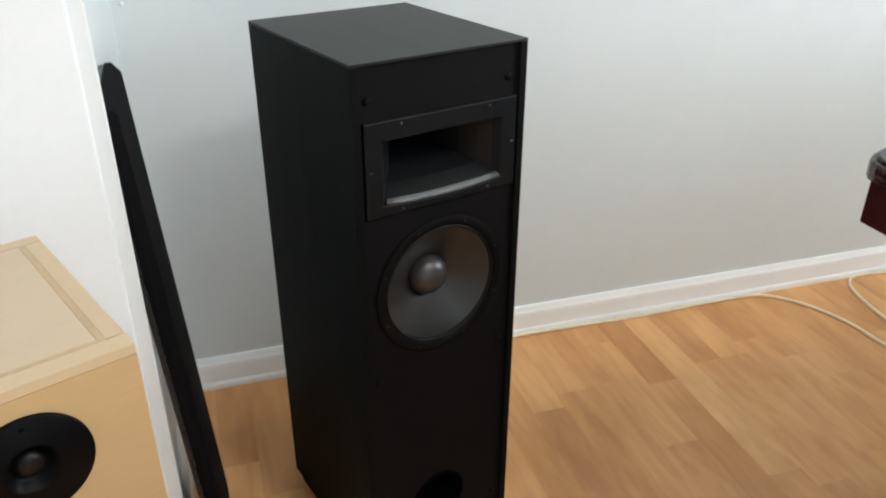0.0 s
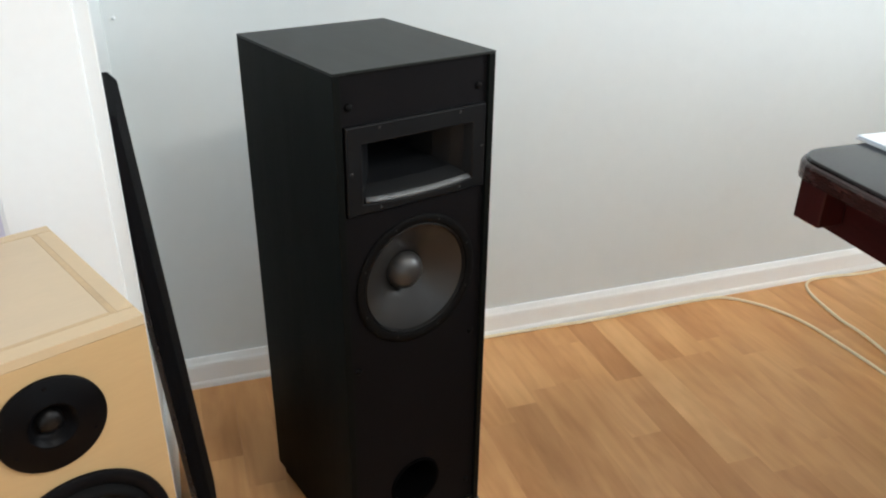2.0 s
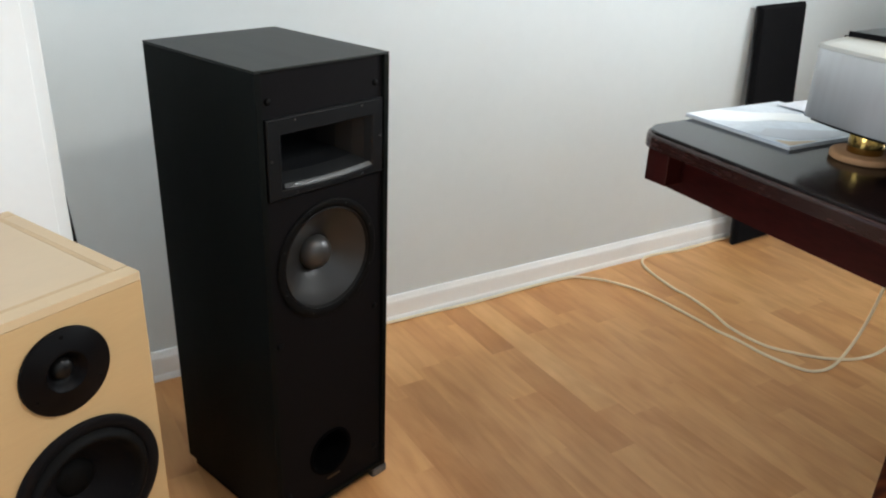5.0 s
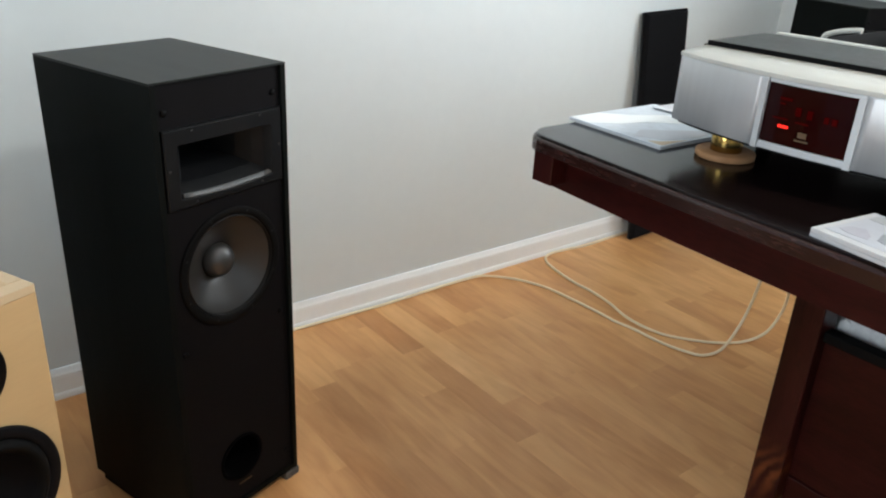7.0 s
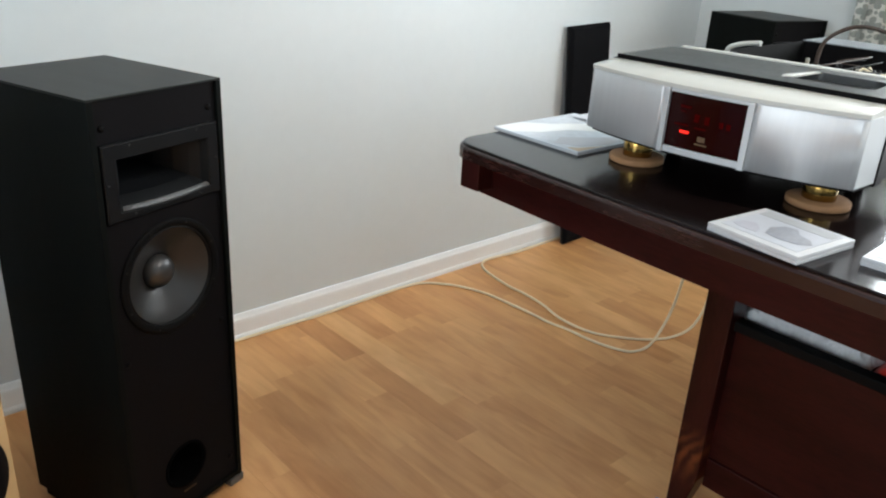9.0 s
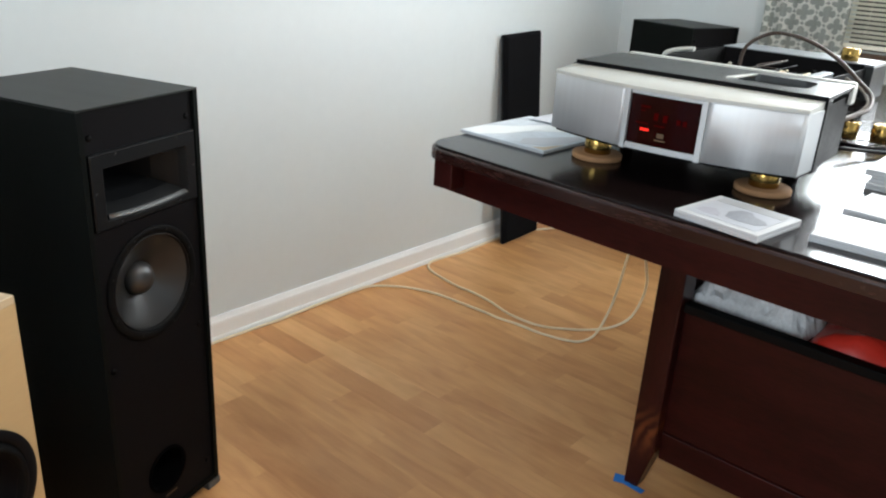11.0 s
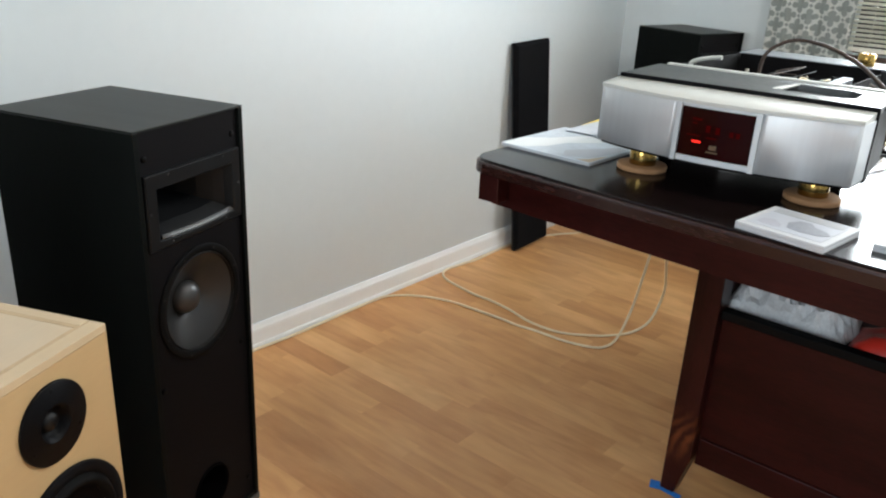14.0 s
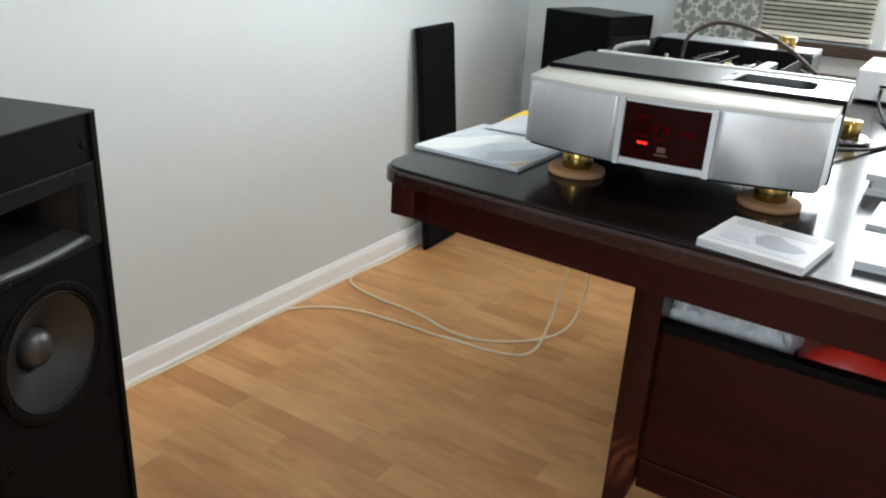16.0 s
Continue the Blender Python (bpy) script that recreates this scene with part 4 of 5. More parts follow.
def desk():
    root = thing("desk", pose(0, 0, 0), "dark mahogany desk with a bowed front and polished top", "desk")
    part("desk_top", bm_prism(bowed(DY0 + 0.005, DY1 - 0.005, DX1 - 0.001, 0.005, 0.045), DZ - 0.004, DZ, bevel=0.0025), M["desk_top"], root, "polished near-black top")
    part("top_moulding", bm_prism(bowed(DY0, DY1, DX1 + 0.004, 0.0, 0.050), DZ - 0.025, DZ - 0.0042, bevel=0.0045), M["edge_wood"], root, "rounded dark moulding round the top")
    # apron round the underside, bowed on the front, with a square block before each end
    n = 28
    ys = [DY1 - 0.030 + (DY0 + 0.060 - DY1) * k / n for k in range(n + 1)]
    part("apron", bm_prism([(bow_front(y, 0.047), y) for y in ys] + [(bow_front(y, 0.069), y) for y in reversed(ys)], 0.688, DZ - 0.0252), M["mahogany"], root)
    part("apron", bm_span((DX1 - 0.044, DY0 + 0.05, 0.688), (DX1 - 0.022, DY1 - 0.070, DZ - 0.0252), bevel=0.002), M["mahogany"], root)
    part("apron", bm_span((DX0 + 0.085, DY1 - 0.058, 0.688), (DX1 - 0.050, DY1 - 0.036, DZ - 0.0252), bevel=0.002), M["mahogany"], root)
    part("apron", bm_span((DX0 + 0.085, DY0 + 0.036, 0.688), (DX1 - 0.050, DY0 + 0.058, DZ - 0.0252), bevel=0.002), M["mahogany"], root)
    for x, y in ((DX0 + 0.012, DY1 - 0.070), (DX1 - 0.020, DY1 - 0.070), (DX0 + 0.012, DY0 + 0.028), (DX1 - 0.020, DY0 + 0.028)):
        part("corner_block", bm_span((x, y, 0.704), (x + 0.036, y + 0.042, DZ - 0.0252), bevel=0.002), M["mahogany_v"], root)
    # inset legs, their feet tapered on the inner sides
    LX0, LX1, LY0, LY1 = 1.103, 2.02, -0.74, 0.362
    for x, sx in ((LX0, 1), (LX1, -1)):
        for y, sy in ((LY1, -1), (LY0, 1)):
            bm = bmesh.new()
            rings = []
            for z, a, b in ((0.003, 0.036, 0.032), (0.10, 0.058, 0.056), (DZ - 0.0225, 0.058, 0.056)):
                rings.append([bm.verts.new(p) for p in ((x, y, z), (x + sx * a, y, z), (x + sx * a, y + sy * b, z), (x, y + sy * b, z))])
            for a, b in zip(rings, rings[1:]):
                for k in range(4):
                    bm.faces.new((a[k], a[(k + 1) % 4], b[(k + 1) % 4], b[k]))
            bm.faces.new(rings[0])
            bm.faces.new(rings[-1])
            bmesh.ops.recalc_face_normals(bm, faces=bm.faces[:])
            bmesh.ops.bevel(bm, geom=[e for e in bm.edges if abs(e.verts[0].co.z - e.verts[1].co.z) > 0.02], offset=0.003, segments=2, profile=0.5, affect="EDGES")
            part("leg", bm, M["leg"], root)
    # pedestal between the legs: framed panels, and an open tray over it
    px0, px1, py0, py1 = LX0 + 0.020, LX1 - 0.020, LY0 + 0.057, LY1 - 0.057
    for x, s in ((px0, 1), (px1, -1)):
        part("pedestal_panel", bm_span((x + s * 0.010, py0, 0.150), (x + s * 0.022, py1, 0.440)), M["mahogany"], root)
        part("bottom_rail", bm_span((x + s * 0.006, py0, 0.080), (x + s * 0.022, py1, 0.148), bevel=0.003), M["mahogany"], root)
        part("top_rail", bm_span((x - s * 0.006, py0, 0.442), (x + s * 0.022, py1, 0.462), bevel=0.003), M["rubber"], root)
    for y, s in ((LY1 - 0.020, -1), (LY0 + 0.020, 1)):
        part("pedestal_panel", bm_span((LX0 + 0.060, y, 0.080), (LX1 - 0.060, y + s * 0.020, 0.440)), M["mahogany"], root)
    part("tray_side", bm_span((LX0 + 0.060, LY1 - 0.040, 0.4402), (LX1 - 0.060, LY1 - 0.022, 0.640)), M["mahogany"], root)
    part("tray_floor", bm_span((px0 + 0.0225, py0, 0.430), (px1 - 0.0225, py1, 0.441)), M["mahogany"], root)
    return root


desk()
for sx, sy, m in ((0.030, 0.022, pose(1.104, 0.374, 0.0005, 0, 0, 20)), (0.016, 0.056, pose(1.099, 0.338, 0.0022, 0, 0, -4))):
    single("masking_tape", bm_span((-sx / 2, -sy / 2, 0), (sx / 2, sy / 2, 0.0008)), M["blue_tape"], m, "strip of blue masking tape under the desk leg", "tape", "strips of tape")


# ---- the silver player on the desk ----
def player():
    A = pose(0.8435, 0.269, 0, 0, 0, -86.0)
    root = thing("disc_player", A @ pose(-0.0065, 0, DZ + 0.0500), "silver disc player with a bowed front and red display", "disc player")
    W, B, H, D = 0.207, 0.036, 0.095, 0.245

    def bow(x):
        return -B * (1 - (x / W) ** 2)

    def slab(x0, x1, depth, z0, z1, inset=0.0, n=18, y_back=None):
        xs = [x0 + (x1 - x0) * k / n for k in range(n + 1)]
        front = [(x, bow(x) + inset) for x in xs]
        back = [(x, (bow(x) + inset + depth) if y_back is None else y_back) for x in reversed(xs)]
        return bm_prism(front + back, z0, z1, bevel=0.0015)

    d0, d1 = -0.0525, 0.0605
    p1 = part("front_panel", slab(-W + 0.002, d0 - 0.009, 0.014, 0, H - 0.0042), M["alu"], root, "brushed aluminium fascia")
    p2 = part("front_panel", slab(d1 + 0.009, W - 0.006, 0.014, 0, H - 0.0042), M["alu"], root, "brushed aluminium fascia")
    for p in (p1, p2):
        for f in p.data.polygons:
            f.use_smooth = abs(f.normal.z) < 0.5 and f.area > 1e-5
    for x0, x1 in ((d0 - 0.0085, d0 - 0.0005), (d1 + 0.0005, d1 + 0.0085)):
        part("pillar", slab(x0, x1, 0.016, -0.001, H - 0.0042, inset=-0.003, n=2), M["alu_end"], root)
    part("display_rail", slab(d0, d1, 0.014, 0, 0.009, n=6), M["alu_end"], root)
    part("display_rail", slab(d0, d1, 0.014, H - 0.009, H - 0.0042, n=6), M["alu_end"], root)
    disp = part("display", slab(d0, d1, 0.008, 0.0092, H - 0.0092, inset=0.003, n=6), M["red_glass"], root, "dark display window with red segments")

    def bars(name, x, z, w, h, mat):
        x += 0.0065
        y = bow(x) + 0.0022
        slope = math.degrees(math.atan(2 * B * x / W**2))
        part(name, bm_box(w, 0.0008, h, bevel=0.0), mat, disp).matrix_basis = pose(x, y, z, 0, 0, slope)

    bars("lit_segment", -0.030, 0.0330, 0.0138, 0.0034, M["red"])
    for x, z, w, h in ((-0.033, 0.0680, 0.016, 0.0034), (-0.036, 0.0615, 0.008, 0.0022), (-0.014, 0.0550, 0.007, 0.0110), (0.001, 0.0540, 0.007, 0.0110), (0.022, 0.0520, 0.006, 0.0080), (0.032, 0.0515, 0.006, 0.0080), (-0.036, 0.0425, 0.022, 0.0024), (-0.007, 0.0415, 0.017, 0.0024)):
        bars("dim_segment", x, z, w, h, M["red_dim"])
    bars("emblem", -0.003, 0.027, 0.011, 0.007, M["badge"])
    bars("emblem", -0.003, 0.0195, 0.018, 0.002, M["badge"])
    # body, sloping cream ledge and the raised black lid
    part("chassis", bm_prism([(-W + 0.004, 0.0145)] + [(x, bow(x) + 0.0145) for x in [-W + 0.004 + (2 * W - 0.014) * k / 16 for k in range(17)]][1:-1] + [(W - 0.010, 0.0145), (W - 0.004, 0.060), (W - 0.004, D), (-W + 0.004, D)], -0.007, H - 0.003), M["satin"], root, "black chassis sides")
    lid0, lid1 = 0.060, D - 0.012
    bm = bmesh.new()
    n = 24
    rows = []
    for k in range(n + 1):
        x = -W + (2 * W - 0.006) * k / n
        xb = -W + 0.004 + (2 * W - 0.006) * k / n
        rows.append([bm.verts.new(p) for p in ((x, bow(x) - 0.0005, H - 0.004), (x, bow(x) - 0.0005, H + 0.0010), (x, bow(x) + 0.0010, H + 0.0020), (xb, lid0 + 0.002, H + 0.0078), (xb, lid0 + 0.002, H - 0.004))])
    for a, b in zip(rows, rows[1:]):
        for k in range(5):
            q = (k + 1) % 5
            bm.faces.new((a[k], b[k], b[q], a[q])).smooth = k in (1, 2)
    bm.faces.new(rows[0])
    bm.faces.new(rows[-1][::-1])
    bmesh.ops.recalc_face_normals(bm, faces=bm.faces[:])
    part("ledge", bm, M["cream"], root, "cream sloping front ledge")
    for s in (-1, 1):
        end = [(s * (W - 0.0062), 0.0005), (s * W, lid0 - 0.001), (s * (W - 0.016), lid0 - 0.001), (s * (W - 0.016), 0.0145)]
        part("end_plate", bm_prism(end if s > 0 else end[::-1], 0.0, H - 0.0042, bevel=0.0006), M["alu_end"], root, "satin aluminium end plate")
        part("side_edge", bm_span((s * (W + 0.002), lid0 - 0.0006, -0.006), (s * (W - 0.010), lid0 + 0.030, H + 0.0078), bevel=0.0015), M["satin"], root)
    sx0, sx1, sy0, sy1 = 0.046, 0.164, 0.106, 0.198
    top = H + 0.0140
    bm = bmesh.new()
    ox0, ox1 = -W + 0.006, W + 0.001

    def ring(a0, b0, a1, b1, z, r):
        corners = ((a1 - r, b1 - r, 0), (a0 + r, b1 - r, 90), (a0 + r, b0 + r, 180), (a1 - r, b0 + r, 270))
        return [bm.verts.new((x + r * math.cos(radians(q + 15 * k)), y + r * math.sin(radians(q + 15 * k)), z)) for x, y, q in corners for k in range(7)]

    rings = [ring(a0, b0, a1, b1, z, r)
             for a0, b0, a1, b1, z, r in ((ox0, lid0, ox1, lid1, H + 0.0080, 0.004), (ox0, lid0, ox1, lid1, top - 0.0012, 0.004), (ox0 + 0.0012, lid0 + 0.0012, ox1 - 0.0012, lid1 - 0.0012, top, 0.003), (sx0, sy0, sx1, sy1, top, 0.022), (sx0 + 0.001, sy0 + 0.001, sx1 - 0.001, sy1 - 0.001, H + 0.0030, 0.021))]
    for a, b in zip(rings, rings[1:]):
        for k in range(28):
            q = (k + 1) % 28
            bm.faces.new((a[k], a[q], b[q], b[k]))
    bm.faces.new(rings[-1])
    bmesh.ops.recalc_face_normals(bm, faces=bm.faces[:])
    part("lid", bm, M["black_lid"], root, "black lid with a recessed grip")
    # darker strip paints the shade along the lid's front face
    part("lid_edge", bm_span((ox0 - 0.001, lid0 - 0.0030, H + 0.0070), (ox1 + 0.001, lid0 + 0.0002, top + 0.0004), bevel=0.0008), M["satin"], root, "black front edge of the lid, darkened for its shade")
    grip = [(sx0 - 0.003, sy0 - 0.004), (sx0 + 0.006, sy0 + 0.006), (sx0 + 0.009, sy0 + 0.030), (sx0 + 0.014, sy1 - 0.010), (sx0 + 0.018, sy1 + 0.001), (sx0 + 0.010, sy1 - 0.010), (sx0 - 0.002, sy0 + 0.030), (sx0 - 0.006, sy0 + 0.010)]
    part("grip_bar", bm_prism(grip, top - 0.002, top + 0.0012, bevel=0.0006), M["cream"], root, "bright curved grip")
    for x in (-0.150, 0.150):
        part("rear_foot", bm_lathe([(0, -0.0068), (0.013, -0.0068), (0.014, -0.012), (0.012, -0.0498), (0, -0.0498)], 20, Matrix.Translation((x, D - 0.045, 0))), M["rubber"], root, "black rubber foot")
    # hidden box added so the desk under the player mirrors black
    part("rear_panel", bm_span((-W + 0.020, D + 0.0022, -0.007), (W - 0.075, D + 0.100, 0.050), bevel=0.002), M["black_lid"], root, "unseen low black box added to darken the reflection under the player")
    part("rear_rim", bm_span((-W + 0.02, lid1 + 0.001, H - 0.002), (W + 0.002, D + 0.002, top + 0.003), bevel=0.002), M["cream"], root, "white rear rim")
    part("rear_post", bm_span((W - 0.003, D - 0.026, H - 0.016), (W + 0.003, D + 0.002, H + 0.012), bevel=0.001), M["cream"], root, "white end of the rear rim")
    return A


A = player()


def footer(x, y, label="brass cone foot on a cork disc under the player"):
    root = thing("isolation_foot", pose(x, y, DZ), label, "equipment foot", "feet under the player")
    part("cork_disc", bm_lathe([(0, 0.0005), (0.0415, 0.0005), (0.043, 0.002), (0.043, 0.0085), (0.0415, 0.010), (0.0, 0.010)], 40), M["cork"], root, "orange-brown cork disc")
    part("brass_body", bm_lathe([(0, 0.010), (0.0225, 0.010), (0.0230, 0.011), (0.0230, 0.042), (0.0220, 0.043), (0, 0.043)], 40), M["brass"], root, "turned brass cylinder")
    return root


for x, y in ((0.882, 0.415), (0.922, 0.139)):
    footer(x, y)


# ---- papers and cases on the desk ----
def jewel_case(m, w, d, t, cover, label):
    root = thing("cd_case", m, label, "CD case", "CD cases on the desk")
    part("tray", bm_span((-w / 2, -d / 2, 0), (w / 2, d / 2, t * 0.45), bevel=0.0006), M["paper"], root)
    part("lid", bm_span((-w / 2, -d / 2, t * 0.47), (w / 2, d / 2, t), bevel=0.0008), M["paper"], root)
    part("cover_print", bm_span((-w * 0.40, -d * 0.42, t + 0.0001), (w * 0.46, d * 0.42, t + 0.0006)), cover, root, "printed cover")
    return root


cd = jewel_case(pose(0.7435, 0.1060, DZ, 0, 0, -8.0), 0.117, 0.125, 0.0105, M["cover"], "white CD case with a grey landscape cover")
hill = [(-0.026, 0.004), (-0.004, 0.012), (0.016, 0.004), (0.020, -0.010), (0.006, -0.022), (0.000, -0.040), (-0.012, -0.050), (-0.026, -0.040), (-0.031, -0.016)]
part("cover_picture", bm_prism(hill, 0.0112, 0.0116), M["paper_grey"], cd, "dark grey hill on the cover")
part("cover_picture", bm_prism([(-0.032, 0.046), (-0.014, 0.044), (-0.006, 0.030), (-0.022, 0.014), (-0.034, 0.010), (-0.037, 0.030)], 0.0112, 0.0115), M["print_violet"], cd, "soft violet hill on the cover")
part("cover_picture", bm_span((0.028, -0.050, 0.0112), (0.050, 0.050, 0.0115)), M["print_sky"], cd, "grey sky printed along the cover")

magazine = thing("magazine", pose(0.930, 0.583, DZ, 0, 0, -1.5), "white and pale blue brochure lying on the desk", "brochure", "papers")
part("back_cover", bm_span((-0.108, -0.102, 0.0002), (0.110, 0.094, 0.0022)), M["paper"], magazine)
part("inner_pages", bm_span((-0.106, -0.100, 0.0023), (0.108, 0.092, 0.0046)), M["paper_pale"], magazine)
part("front_cover", bm_span((-0.108, -0.102, 0.0047), (0.110, 0.094, 0.0056)), M["paper_blue"], magazine, "pale blue printed cover")
part("white_band", bm_prism([(-0.106, 0.092), (-0.106, 0.050), (-0.06, 0.020), (-0.01, 0.010), (0.04, -0.030), (0.108, -0.060), (0.108, -0.005), (0.05, 0.030), (0.00, 0.055), (-0.04, 0.092)], 0.0057, 0.0060), M["trim"], magazine, "white sweep across the cover")
part("grey_band", bm_prism([(-0.098, -0.040), (-0.060, -0.020), (-0.020, -0.045), (0.030, -0.072), (0.100, -0.094), (-0.020, -0.094), (-0.075, -0.080)], 0.0057, 0.0060), M["cover"], magazine, "soft grey-blue hills on the cover")
part("beige_band", bm_prism([(-0.102, -0.098), (-0.100, -0.070), (-0.085, -0.084), (-0.040, -0.098)], 0.0057, 0.0060), M["maple_top"], magazine)
single("paper_sheet", bm_span((-0.085, -0.060, 0), (0.075, 0.060, 0.0006)), M["paper_pale"], pose(1.095, 0.596, DZ + 0.0064, 0, 1.4, 3), "pale grey loose sheet half under the player", "paper", "papers")
single("yellow_card", bm_span((-0.06, -0.045, 0), (0.06, 0.045, 0.0012)), M["yellow"], pose(1.172, 0.632, DZ + 0.0003, 0, 0, 6), "bright yellow card on the desk", "card", "papers")

for x, y, a, z, t in ((0.808, -0.060, 2, 0, 0.0105), (0.960, -0.060, -3, 0, 0.0105), (1.150, -0.036, 2, 0, 0.0105), (1.155, -0.038, 5, 0.0109, 0.0105), (1.150, -0.032, 1, 0.0218, 0.0105)):
    jewel_case(pose(x, y, DZ + z, 0, 0, a), 0.125, 0.142, t, M["paper"], "white CD case lying on the desk")


# ---- the opened amplifier and other gear at the back of the desk ----
def open_amplifier():
    x0, x1, y0, y1, z0, z1 = 1.52, 1.965, 0.285, 0.664, DZ + 0.012, DZ + 0.098
    root = thing("open_amplifier", pose(0, 0, 0), "black amplifier with its lid off, boards and wires showing", "amplifier")
    part("bottom_plate", bm_span((x0, y0, z0), (x1, y1, z0 + 0.003)), M["black_lid"], root)
    part("side_plate", bm_span((x0 + 0.004, y0, z0 + 0.0032), (x1, y0 + 0.004, z1 - 0.010)), M["rubber"], root)
    part("side_plate", bm_span((x0 + 0.004, y1 - 0.004, z0 + 0.0032), (x1, y1, z1)), M["rubber"], root)
    part("rear_plate", bm_span((x0, y0, z0 + 0.0032), (x0 + 0.0035, y1, z1 - 0.02)), M["rubber"], root)
    part("front_plate", bm_span((x1 - 0.006, y0 + 0.0045, z0 + 0.0032), (x1 - 0.0005, y1 - 0.0045, z1)), M["baffle"], root)
    # shade on the fascia's sides and light on its top are set by colour
    part("fascia", bm_span((x1 + 0.0005, y0 - 0.018, z0 - 0.004), (x1 + 0.140, y1 + 0.004, z1 - 0.0035), bevel=0.002), M["black_lid"], root, "metal fascia, darkened for its shaded sides")
    part("fascia_top", bm_span((x1 + 0.0005, y0 - 0.018, z1 - 0.0032), (x1 + 0.140, y1 + 0.004, z1 + 0.002), bevel=0.0012), M["amp_grey"], root, "lit blue-grey top of the fascia")
    part("circuit_board", bm_span((x0 + 0.06, y0 + 0.03, z0 + 0.010), (x1 - 0.05, y1 - 0.03, z0 + 0.012)), M["pcb"], root)
    rng = random.Random(5)
    for k in range(90):
        x, y = rng.uniform(x0 + 0.08, x1 - 0.08), rng.uniform(y0 + 0.05, y1 - 0.05)
        r, h = rng.uniform(0.004, 0.011), rng.uniform(0.016, 0.046)
        mat = M[rng.choice(["component", "component", "rubber", "rubber", "rubber", "pcb"])]
        if k % 3:
            bm = bm_lathe([(0, h), (r - 0.001, h), (r, h - 0.001), (r, 0), (0, 0)], 12, Matrix.Translation((x, y, z0 + 0.0122)))
        else:
            bm = bm_box(r * 2.4, r * 1.6, h, at=(x, y, z0 + 0.0122 + h / 2), bevel=0.001)
        part("component", bm, mat, root)
    part("heat_sink", bm_span((x0 + 0.10, y0 + 0.035, z0 + 0.013), (x0 + 0.30, y0 + 0.060, z1 - 0.012), bevel=0.002), M["amp_grey"], root, "grey metal heat sink")
    for k in range(5):
        y = rng.uniform(y0 + 0.08, y1 - 0.08)
        pts = [(rng.uniform(x0 + 0.06, x1 - 0.06), y + rng.uniform(-0.06, 0.06), z0 + rng.uniform(0.055, 0.085)) for _ in range(4)]
        part("wire", bm_tube(pts, 0.0016, 8, 6), M[rng.choice(["rubber", "rubber", "cable_brown"])], root)
    coil = [(x0 + 0.205 + 0.018 * math.cos(a * 1.1) + 0.010 * a, y0 + 0.11 + 0.030 * math.sin(a), z0 + 0.060 + 0.008 * math.sin(a * 1.7)) for a in range(9)]
    part("wire", bm_tube(coil, 0.0030, 8, 8), M["cable"], root, "loop of cream wire")
    for x in (x0 + 0.05, x1 - 0.05):
        for y in (y0 + 0.05, y1 - 0.05):
            part("foot", bm_lathe([(0, 0), (0.014, 0), (0.015, 0.011), (0, 0.0118)], 16, Matrix.Translation((x, y, DZ + 0.0002))), M["rubber"], root)
    return z1


amp_top = open_amplifier()


def brass_puck(x, y, z, r=0.021, h=0.034):
    return single("brass_puck", bm_lathe([(0, 0), (r, 0), (r + 0.0005, 0.001), (r + 0.0005, h - 0.002), (r - 0.001, h), (r * 0.4, h), (r * 0.38, h - 0.001), (0, h - 0.001)], 36), M["brass"], pose(x, y, z), "turned brass puck standing on the gear", "brass puck", "brass pucks")


brass_puck(2.005, 0.340, amp_top + 0.0022, 0.022, 0.032)
dish = single("black_dish", bm_lathe([(0, 0), (0.066, 0), (0.070, 0.003), (0.070, 0.007), (0.067, 0.008), (0.062, 0.005), (0, 0.005)], 48), M["gloss_black"], pose(1.463, 0.134, DZ + 0.0002), "round glossy black dish holding brass pucks", "dish")
brass_puck(1.465, 0.106, DZ + 0.0054, 0.020, 0.036)
brass_puck(1.445, 0.166, DZ + 0.0054, 0.020, 0.036)

handle = thing("white_handle_unit", pose(1.40, 0.596, DZ), "black case with a curved white carrying handle", "equipment case")
part("case_body", bm_span((-0.05, -0.15, 0), (0.09, 0.065, 0.088), bevel=0.003), M["black_lid"], handle)
part("handle", bm_tube([(0, -0.022, 0.086), (0, -0.023, 0.111), (0, -0.026, 0.125), (0, -0.041, 0.133), (0, -0.064, 0.1395), (0, -0.088, 0.1435), (0, -0.094, 0.143)], 0.0052, 8, 12), M["cream"], handle, "curved white handle")

white_box = thing("white_player", pose(2.125, -0.015, DZ), "white box-shaped player at the back of the desk", "player")
part("case", bm_span((-0.16, -0.20, 0.006), (0.16, 0.175, 0.078), bevel=0.004), M["white_box"], white_box)
part("front_slot", bm_span((-0.1618, -0.12, 0.040), (-0.159, 0.12, 0.046)), M["rubber"], white_box)
for x in (-0.12, 0.12):
    for y in (-0.16, 0.14):
        part("foot", bm_lathe([(0, 0), (0.012, 0), (0.012, 0.0058), (0, 0.0058)], 14, Matrix.Translation((x, y, 0.0002))), M["rubber"], white_box)

